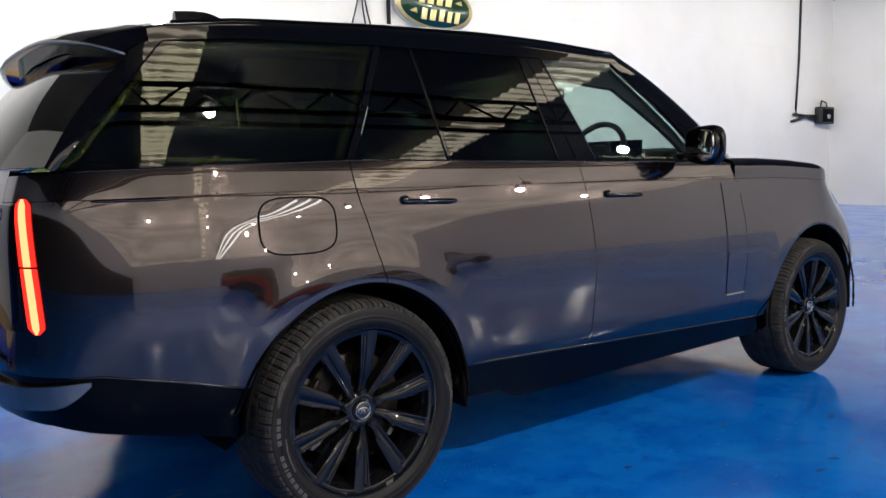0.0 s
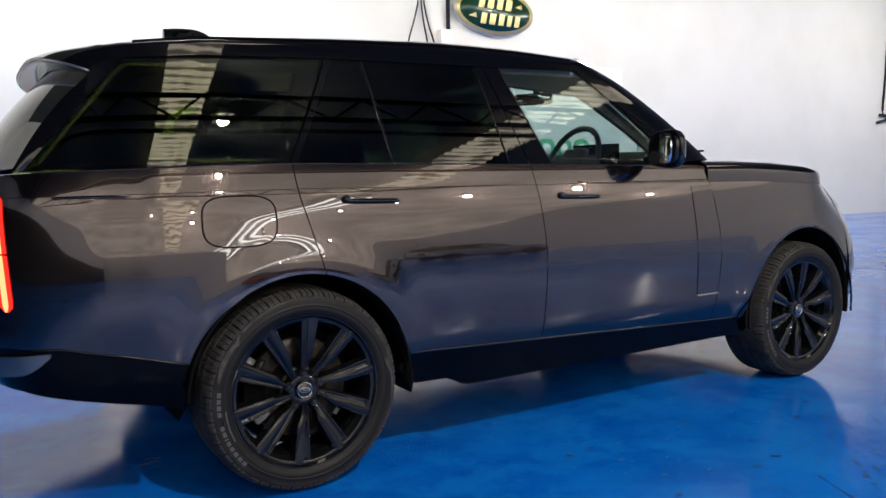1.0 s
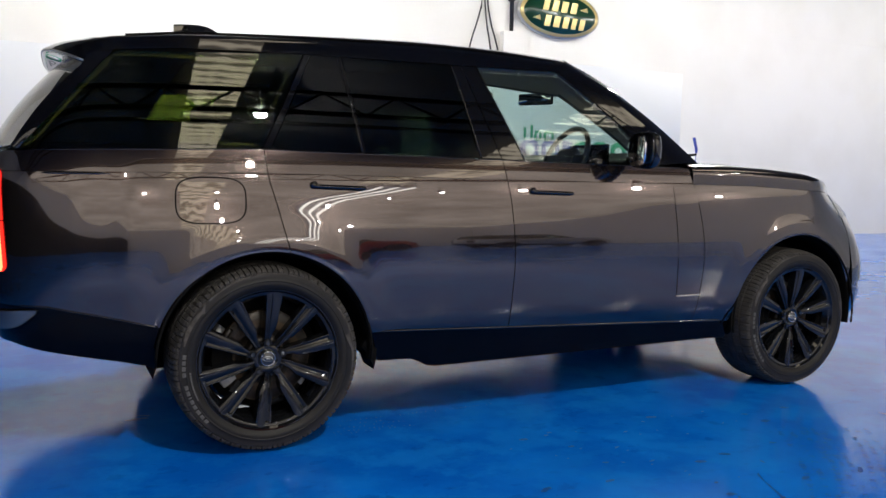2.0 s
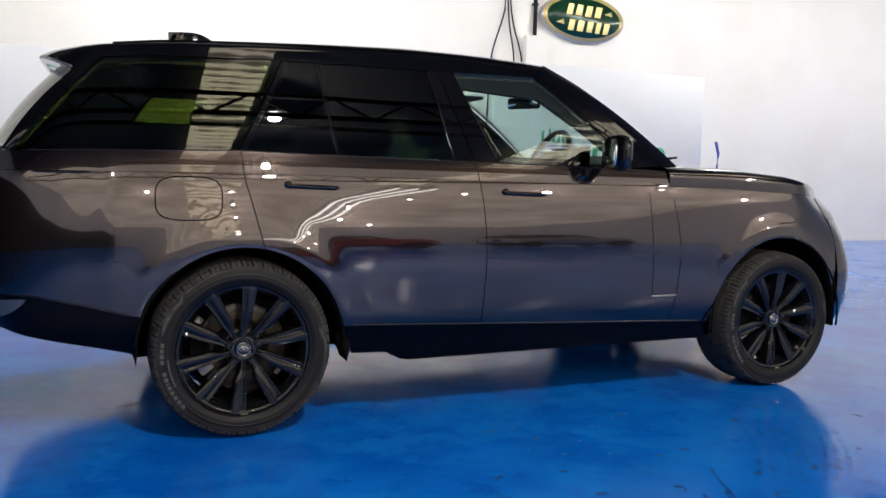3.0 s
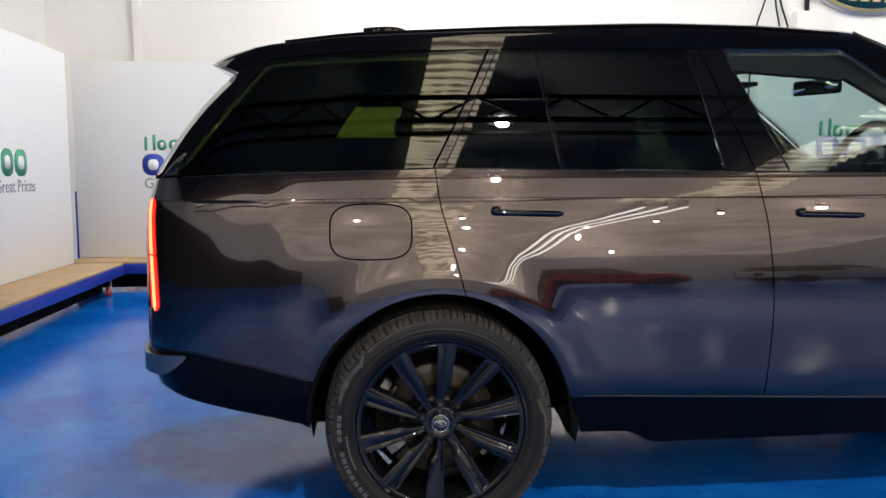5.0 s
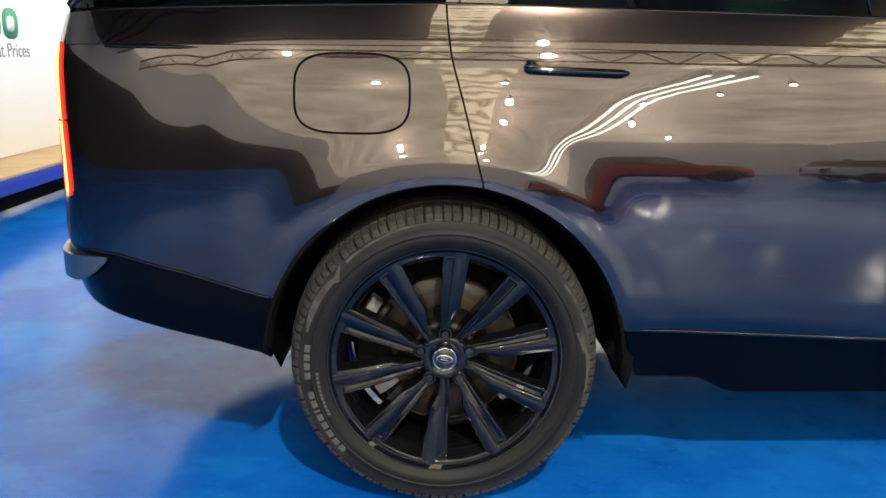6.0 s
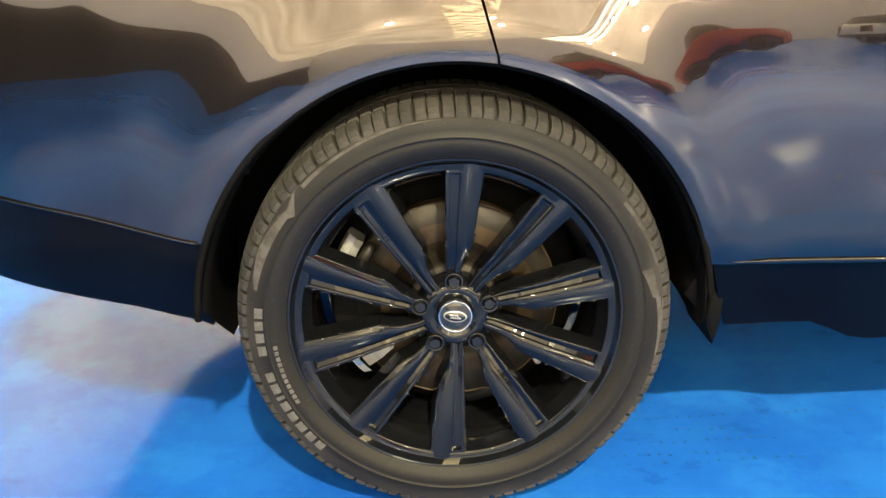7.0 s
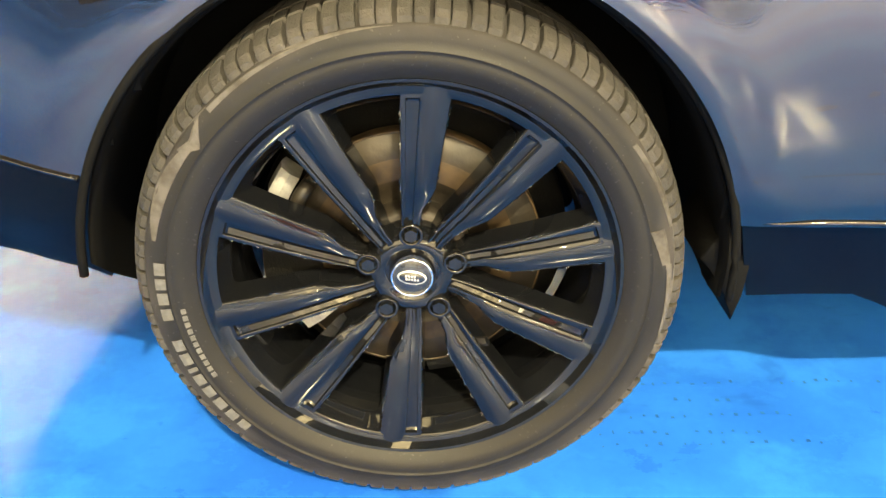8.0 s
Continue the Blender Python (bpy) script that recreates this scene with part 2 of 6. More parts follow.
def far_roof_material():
    """Unseen roof over the far side, made to glow to brighten the paint's reflections."""
    m = glow("glowing_far_roof", (1.0, 0.875, 0.77), 1.7)
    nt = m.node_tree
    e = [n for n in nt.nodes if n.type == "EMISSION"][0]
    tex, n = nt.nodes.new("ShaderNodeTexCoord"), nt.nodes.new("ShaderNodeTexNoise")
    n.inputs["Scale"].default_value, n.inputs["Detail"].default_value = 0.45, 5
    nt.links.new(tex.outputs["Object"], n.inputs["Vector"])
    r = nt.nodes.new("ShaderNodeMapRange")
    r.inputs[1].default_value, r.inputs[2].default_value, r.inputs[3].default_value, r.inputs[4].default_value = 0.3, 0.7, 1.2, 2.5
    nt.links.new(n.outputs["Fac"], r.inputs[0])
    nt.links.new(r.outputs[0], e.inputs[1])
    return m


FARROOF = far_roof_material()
ROOFLIGHT = rooflight_material()
FLOOR = floor_material()
SMUDGE = material("dark_tyre_print", (0.002, 0.055, 0.27), 0.45, vary=0.6, scale=30, other=(0.004, 0.10, 0.42))


# ------------------------------------------------------------------ building helpers
def finish(name, bm, mat, parent=None, label="", smooth=True):
    me = bpy.data.meshes.new(name)
    bm.to_mesh(me)
    bm.free()
    me.materials.append(mat)
    if smooth:
        me.polygons.foreach_set("use_smooth", [True] * len(me.polygons))
    ob = new(name, me)
    ob.parent = parent
    if label:
        ob["label"] = label
    return ob


def crisp(bm, angle=0.55):
    """Marks the hard corners, so that the rest is shaded soft."""
    for e in bm.edges:
        if len(e.link_faces) == 2 and e.calc_face_angle(0) > angle:
            e.smooth = False
    return bm


def part(name, bm, mat, parent, label="", smooth=True):
    return finish(name, bm, mat, parent, label, smooth)


def empty(name, label, category, m=None, group="", kind=""):
    ob = new(name)
    ob.empty_display_size = 0.1
    if m:
        ob.matrix_world = m
    return tagged(ob, label, category, group, kind)


def box(x0, x1, y0, y1, z0, z1, bevel=0.0, bm=None, seg=2):
    bm = bm or bmesh.new()
    vs = [bm.verts.new((x, y, z)) for x in (x0, x1) for y in (y0, y1) for z in (z0, z1)]
    fs = [(0, 1, 3, 2), (4, 6, 7, 5), (0, 4, 5, 1), (2, 3, 7, 6), (0, 2, 6, 4), (1, 5, 7, 3)]
    faces = [bm.faces.new([vs[i] for i in f]) for f in fs]
    if bevel:
        edges = list({e for f in faces for e in f.edges})
        bmesh.ops.bevel(bm, geom=edges, offset=bevel, segments=seg, affect="EDGES", profile=0.5)
    return bm


def tube(points, radius, bm=None, sides=8, closed=False):
    """A round bar along the points."""
    bm = bm or bmesh.new()
    pts = [Vector(p) for p in points]
    n = len(pts)
    rings = []
    for i, p in enumerate(pts):
        a = pts[(i - 1) % n] if closed or i else p
        b = pts[(i + 1) % n] if closed or i < n - 1 else p
        t = (b - a).normalized()
        u = t.cross(Vector((0, 0, 1)))
        if u.length < 0.05:
            u = t.cross(Vector((0, 1, 0)))
        u.normalize()
        w = t.cross(u)
        r = radius[i] if isinstance(radius, (list, tuple)) else radius
        rings.append([bm.verts.new(p + r * (math.cos(k * math.tau / sides) * u + math.sin(k * math.tau / sides) * w)) for k in range(sides)])
    for i in range(n if closed else n - 1):
        r0, r1 = rings[i], rings[(i + 1) % n]
        for k in range(sides):
            bm.faces.new((r0[k], r0[(k + 1) % sides], r1[(k + 1) % sides], r1[k]))
    if not closed:
        bm.faces.new(rings[0])
        bm.faces.new(rings[-1][::-1])
    bmesh.ops.recalc_face_normals(bm, faces=bm.faces)
    return bm


def lathe(profile, axis="y", steps=96, bm=None, closed=False, a0=0.0, a1=math.tau):
    """Turns (radius, offset) pairs round the y axis (a wheel's axle) or the z axis."""
    bm = bm or bmesh.new()
    full = abs(a1 - a0 - math.tau) < 1e-6
    rings = []
    for i in range(steps if full else steps + 1):
        a = a0 + (a1 - a0) * i / steps
        c, s = math.cos(a), math.sin(a)
        rings.append([bm.verts.new((r * c, o, r * s) if axis == "y" else (r * c, r * s, o)) for r, o in profile])
    m = len(profile)
    for i in range(len(rings) if full else len(rings) - 1):
        q0, q1 = rings[i], rings[(i + 1) % len(rings)]
        for k in range(m if closed else m - 1):
            f = (q0[k], q0[(k + 1) % m], q1[(k + 1) % m], q1[k])
            bm.faces.new(f)
    bmesh.ops.recalc_face_normals(bm, faces=bm.faces)
    return bm


def prism(outline, y0, y1, bevel=0.0, bm=None):
    """An outline in x and z, drawn out from y0 to y1."""
    bm = bm or bmesh.new()
    a = [bm.verts.new((x, y0, z)) for x, z in outline]
    b = [bm.verts.new((x, y1, z)) for x, z in outline]
    n = len(outline)
    faces = [bm.faces.new(a), bm.faces.new(b[::-1])]
    faces += [bm.faces.new((a[i], b[i], b[(i + 1) % n], a[(i + 1) % n])) for i in range(n)]
    if bevel:
        edges = list({e for f in faces[:2] for e in f.edges})
        bmesh.ops.bevel(bm, geom=edges, offset=bevel, segments=2, affect="EDGES", profile=0.5)
    bmesh.ops.recalc_face_normals(bm, faces=bm.faces)
    return bm


def sheet(grid, thick, bm=None, lip=0.0025):
    """A curved panel from a grid of points, with real thickness and a small rounded edge. Its outside is on the side away from the car's middle."""
    bm = bm or bmesh.new()
    n, m = len(grid), len(grid[0])
    nor = [[None] * m for _ in range(n)]
    for i in range(n):
        for j in range(m):
            a = grid[min(i + 1, n - 1)][j] - grid[max(i - 1, 0)][j]
            b = grid[i][min(j + 1, m - 1)] - grid[i][max(j - 1, 0)]
            v = a.cross(b)
            nor[i][j] = v.normalized() if v.length > 1e-9 else Vector((0, 0, 1))
    mid = grid[n // 2][m // 2]
    away = mid - Vector((min(max(mid.x, 0.0), 2.6), 0, 0.9))
    sign = 1 if nor[n // 2][m // 2].dot(away) > 0 else -1
    top = [[bm.verts.new(grid[i][j]) for j in range(m)] for i in range(n)]
    low = [[bm.verts.new(grid[i][j] - sign * thick * nor[i][j]) for j in range(m)] for i in range(n)]
    for i in range(n - 1):
        for j in range(m - 1):
            q = (top[i][j], top[i + 1][j], top[i + 1][j + 1], top[i][j + 1])
            bm.faces.new(q if sign > 0 else q[::-1])
            q = (low[i][j], low[i][j + 1], low[i + 1][j + 1], low[i + 1][j])
            bm.faces.new(q if sign > 0 else q[::-1])
    ring = [(i, 0) for i in range(n)] + [(n - 1, j) for j in range(1, m)] + [(i, m - 1) for i in range(n - 2, -1, -1)] + [(0, j) for j in range(m - 2, 0, -1)]
    t1 = {k: bm.verts.new(grid[k[0]][k[1]]) for k in ring}
    t2 = {k: bm.verts.new(grid[k[0]][k[1]] - sign * lip * nor[k[0]][k[1]]) for k in ring}
    for k in range(len(ring)):
        a, b = ring[k], ring[(k + 1) % len(ring)]
        q = (t2[a], t2[b], low[b[0]][b[1]], low[a[0]][a[1]])
        bm.faces.new(q if sign < 0 else q[::-1])
        q = (t1[a], t1[b], t2[b], t2[a])
        f = bm.faces.new(q if sign < 0 else q[::-1])
    return bm


def curve(points, n):
    """n+1 points along a smooth line through the given ones, evenly spread by length."""
    p = [Vector(q) for q in points]
    if len(p) == 2:
        return [p[0].lerp(p[1], i / n) for i in range(n + 1)]
    dense = []
    for i in range(len(p) - 1):
        a, b, c, d = p[max(i - 1, 0)], p[i], p[i + 1], p[min(i + 2, len(p) - 1)]
        for k in range(16):
            t = k / 16
            dense.append(0.5 * ((2 * b) + (c - a) * t + (2 * a - 5 * b + 4 * c - d) * t * t + (3 * b - a - 3 * c + d) * t ** 3))
    dense.append(p[-1])
    return spread(dense, n)


def spread(dense, n):
    run = [0.0]
    for a, b in zip(dense, dense[1:]):
        run.append(run[-1] + (b - a).length)
    out, k = [], 0
    for i in range(n + 1):
        want = run[-1] * i / n
        while k < len(run) - 2 and run[k + 1] < want:
            k += 1
        span = run[k + 1] - run[k]
        out.append(dense[k].lerp(dense[k + 1], (want - run[k]) / span if span else 0))
    return out


def coons(left, right, bottom, top):
    """A grid of points between four border lines: left and right run upwards, bottom and top run from left to right."""
    n, m = len(bottom) - 1, len(left) - 1
    g = []
    for i in range(n + 1):
        u, row = i / n, []
        for j in range(m + 1):
            v = j / m
            row.append((1 - v) * bottom[i] + v * top[i] + (1 - u) * left[j] + u * right[j]
                       - ((1 - u) * (1 - v) * bottom[0] + u * (1 - v) * bottom[n] + (1 - u) * v * top[0] + u * v * top[n]))
        g.append(row)
    return g


def lerp_table(table, x):
    """A smooth value from (x, value) pairs."""
    if x <= table[0][0]:
        return table[0][1]
    for (a, va), (b, vb) in zip(table, table[1:]):
        if x <= b:
            return va + (vb - va) * (x - a) / (b - a)
    return table[-1][1]


def smooth_table(table, lo, hi, n=200, passes=3, width=4):
    xs = [lo + (hi - lo) * i / n for i in range(n + 1)]
    v = [lerp_table(table, x) for x in xs]
    for _ in range(passes):
        v = [sum(v[max(0, min(n, i + d))] for d in range(-width, width + 1)) / (2 * width + 1) for i in range(n + 1)]
    return list(zip(xs, v))


# ------------------------------------------------------------------ the car's surfaces
# plan of the body side at its widest height, from the middle of the tail to the middle of the nose: x and half width
PLAN = [(-1.09, 0), (-1.075, 0.40), (-1.035, 0.655), (-0.985, 0.772), (-0.895, 0.858), (-0.75, 0.913), (-0.60, 0.945), (-0.48, 0.9655), (-0.2, 0.984), (0.3, 0.998),
        (0.75, 1.003), (1.5, 1.003), (2.2, 0.999), (2.8, 0.993), (3.15, 0.983), (3.40, 0.957), (3.58, 0.905), (3.70, 0.815), (3.79, 0.64), (3.845, 0.3), (3.86, 0)]
_dense = []
for _i in range(len(PLAN) - 1):
    _a, _b, _c, _d = [Vector(PLAN[max(0, min(len(PLAN) - 1, _i + _k))]) for _k in (-1, 0, 1, 2)]
    for _k in range(24):
        _t = _k / 24
        _dense.append(0.5 * ((2 * _b) + (_c - _a) * _t + (2 * _a - 5 * _b + 4 * _c - _d) * _t * _t + (3 * _b - _a - 3 * _c + _d) * _t ** 3))
_dense.append(Vector(PLAN[-1]))
_run = [0.0]
for _a, _b in zip(_dense, _dense[1:]):
    _run.append(_run[-1] + (_b - _a).length)
_zero = min(range(len(_dense)), key=lambda i: abs(_dense[i].x) if _dense[i].y > 0.7 else 9)
_run = [r - _run[_zero] + _dense[_zero].x for r in _run]
S_TAIL, S_NOSE = _run[0], _run[-1]
_run_np, _px, _py = np.array(_run), np.array([d.x for d in _dense]), np.array([d.y for d in _dense])


def plan_at(s):
    e = 0.01
    x, y = float(np.interp(s, _run_np, _px)), float(np.interp(s, _run_np, _py))
    a = Vector((float(np.interp(s - e, _run_np, _px)), float(np.interp(s - e, _run_np, _py))))
    b = Vector((float(np.interp(s + e, _run_np, _px)), float(np.interp(s + e, _run_np, _py))))
    t = (b - a).normalized()
    return Vector((x, y)), Vector((-t.y, t.x))


def sx(x, h=0.7):
    """The run along the plan at which the body side reaches x."""
    k = [i for i in range(len(_dense)) if _dense[i].y > h]
    return float(np.interp(x, _px[k], _run_np[k]))


D_SIDE = smooth_table([(0.2, 0.135), (0.28, 0.100), (0.40, 0.062), (0.455, 0.043), (0.49, 0.028), (0.55, 0.0185), (0.65, 0.0095), (0.70, 0.0045), (0.75, 0.0008), (0.82, 0.0), (0.88, 0.002),
                       (0.94, 0.0068), (1.0, 0.0140), (1.08, 0.0240), (1.15, 0.037), (1.25, 0.063), (1.32, 0.087)], 0.2, 1.32, passes=2, width=3)
D_REAR = smooth_table([(0.2, 0.19), (0.40, 0.075), (0.50, 0.040), (0.55, 0.026), (0.60, 0.016), (0.66, 0.01), (0.76, 0.015), (1.0, 0.018), (1.12, 0.024), (1.25, 0.06), (1.32, 0.1)], 0.2, 1.32)
D_FRONT = smooth_table([(0.2, 0.2), (0.28, 0.13), (0.39, 0.02), (0.5, 0.0), (0.67, 0.0), (0.84, 0.035), (1.0, 0.115), (1.1, 0.21), (1.2, 0.33)], 0.2, 1.32)
_zs = np.array([a for a, _ in D_SIDE])
_ds, _dr, _df = [np.array([b for _, b in t]) for t in (D_SIDE, D_REAR, D_FRONT)]
REAR_ARCH, FRONT_ARCH = (0.0, 0.405, 0.442), (2.985, 0.405, 0.468)


def step(a, b, x):
    t = max(0.0, min(1.0, (x - a) / (b - a)))
    return t * t * (3 - 2 * t)


def body(s, z, out=0.0):
    """A point of the right body side: s along the plan, z up."""
    p, n = plan_at(s)
    d = float(np.interp(z, _zs, _ds))
    wr, wf = step(-0.72, -1.05, s), step(3.05, 3.65, s)
    d = d * (1 - wr - wf) + float(np.interp(z, _zs, _dr)) * wr + float(np.interp(z, _zs, _df)) * wf
    for cx, cz, r in (REAR_ARCH, FRONT_ARCH):
        q = math.hypot(p.x - cx, z - cz)
        u = q - r
        if u < 0.175:
            d -= 0.0075 * ((0.175 - u) / 0.11) ** 2.2 if u > 0.065 else 0.0075 + 0.050 * (0.065 - u)
            d += 0.002 * step(0.012, 0.0, u)
    p = p - n * (d - out)
    return Vector((p.x, -p.y, z))


def belt(x):
    return 1.2525 + 0.026 * x if x < 0 else 1.2525 - 0.0135 * x


def crease(x):
    return 1.160 + 0.010 * x if x < 0 else 1.160 - 0.0078 * x if x < 2.6 else 1.1397 - 0.045 * (x - 2.6)


# half width of the glasshouse at its foot
GLASS = curve([(-1.035, 0.655), (-0.985, 0.775), (-0.895, 0.872), (-0.75, 0.928), (-0.5, 0.96), (-0.2, 0.981), (0.3, 0.998), (0.75, 1.003), (1.5, 1.003), (2.2, 0.999), (2.8, 0.993)], 200)
_gx, _gy = [p.x for p in GLASS], [p.y for p in GLASS]


def cabin(x, z):
    """A point of the right side glass."""
    dz = z - 1.25
    return Vector((x, -(float(np.interp(x, _gx, _gy)) - 0.074 - 0.272 * dz - 0.10 * dz * dz), z))


def rail(x):
    """Height of the top of the side glass."""
    return lerp_table([(-0.75, 1.585), (-0.55, 1.632), (-0.3, 1.655), (0.2, 1.668), (1.0, 1.676), (1.5, 1.686), (1.75, 1.69)], x)


ROOF = smooth_table([(-0.85, 1.645), (-0.75, 1.672), (-0.28, 1.760), (0.34, 1.808), (0.8, 1.827), (1.2, 1.822), (1.5, 1.795), (1.8, 1.75)], -0.85, 1.85)


def shoulder(x):
    """Height of the upright roof shoulder above the side glass."""
    return 0.040 - 0.026 * step(0.9, 1.5, x)


def roof_point(x, f):
    """f runs from -1 at the right rail to 1 at the left."""
    e = cabin(x, rail(x) + shoulder(x))
    lead = 0.24 * step(0.9, 1.5, x) * (1 - abs(f) ** 2.2)
    tail = -0.10 * step(-0.2, -0.62, x) * (1 - abs(f) ** 2.5)
    top = lerp_table(ROOF, x)
    return Vector((x + lead + tail, f * -e.y, e.z + (top - e.z) * max(0.0, 1 - abs(f) ** 3.2) ** 0.55))


def across(j, n):
    """Steps from -1 to 1 that crowd towards both ends."""
    return math.sin(math.pi / 2 * (-1 + 2 * j / n))


def mirrored(bm, side):
    if side < 0:
        bmesh.ops.scale(bm, vec=(1, -1, 1), verts=bm.verts)
        bmesh.ops.reverse_faces(bm, faces=bm.faces)
    return bm


def to3(grid, f, *extra):
    return [[f(p.x, p.y, *extra) for p in row] for row in grid]


def arc(arch, a0, a1, n=20, grow=0.0):
    cx, cz, r = arch
    r += grow
    return [Vector((cx + r * math.cos(radians(a0 + (a1 - a0) * i / n)), cz + r * math.sin(radians(a0 + (a1 - a0) * i / n)))) for i in range(n + 1)]


def path_of(*pieces):
    """One border line out of pieces, each a list of points given densely enough; ends that meet are kept once."""
    out = []
    for piece in pieces:
        out += piece if not out else piece[1:]
    return out


# door lines: x by height, from the bottom up
REAR_LINE = [(0.081, 0.845), (0.032, 1.03), (0.004, 1.13), (-0.008, 1.21), (-0.012, 1.256)]
MID_LINE = [(1.120, 0.40), (1.128, 0.62), (1.130, 0.82), (1.116, 1.03), (1.098, 1.15), (1.083, 1.24)]
FRONT_LINE = [(2.250, 0.38), (2.272, 0.62), (2.272, 0.82), (2.240, 1.03), (2.212, 1.14), (2.190, 1.225)]


def at_height(line, z):
    """x of a door line at a height."""
    d = curve([(x, zz) for x, zz in line], 60)
    return float(np.interp(z, [p.y for p in d], [p.x for p in d]))


def door_edge(line, z0, z1, n, shift=0.0):
    return [Vector((at_height(line, z0 + (z1 - z0) * i / n) + shift, z0 + (z1 - z0) * i / n)) for i in range(n + 1)]


def strip(line0, line1, n, m, gap):
    """The border lines of the shoulder above the crease, between two door lines (or fixed runs)."""
    def side(line, z, shift):
        return line if isinstance(line, float) else at_height(line, z) + shift
    lx = side(line0, 1.2, gap)
    rx = side(line1, 1.2, -gap)
    lo = lambda x: crease(x) + 0.0009
    left = [Vector((side(line0, lo(lx) + (belt(lx) - lo(lx)) * j / m, gap), lo(lx) + (belt(lx) - lo(lx)) * j / m)) for j in range(m + 1)]
    right = [Vector((side(line1, lo(rx) + (belt(rx) - lo(rx)) * j / m, -gap), lo(rx) + (belt(rx) - lo(rx)) * j / m)) for j in range(m + 1)]
    bottom = [Vector((left[0].x + (right[0].x - left[0].x) * i / n, 0)) for i in range(n + 1)]
    bottom = [Vector((p.x, lo(p.x))) for p in bottom]
    top = [Vector((left[-1].x + (right[-1].x - left[-1].x) * i / n, 0)) for i in range(n + 1)]
    top = [Vector((p.x, belt(p.x))) for p in top]
    return coons(left, right, bottom, top)


GAP = 0.0022
S_GATE = sx(-1.035, 0.6)


def sill_edge(x):
    """Height at which the paint ends above the black sill."""
    return lerp_table([(0.4, 0.487), (1.1, 0.460), (2.25, 0.416), (2.6, 0.404)], x)


def tail_edge(s):
    """Height at which the paint ends above the black lower bumper."""
    return lerp_table([(-1.9, 0.655), (-1.12, 0.655), (-0.83, 0.648), (-0.64, 0.61), (-0.41, 0.556)], s)


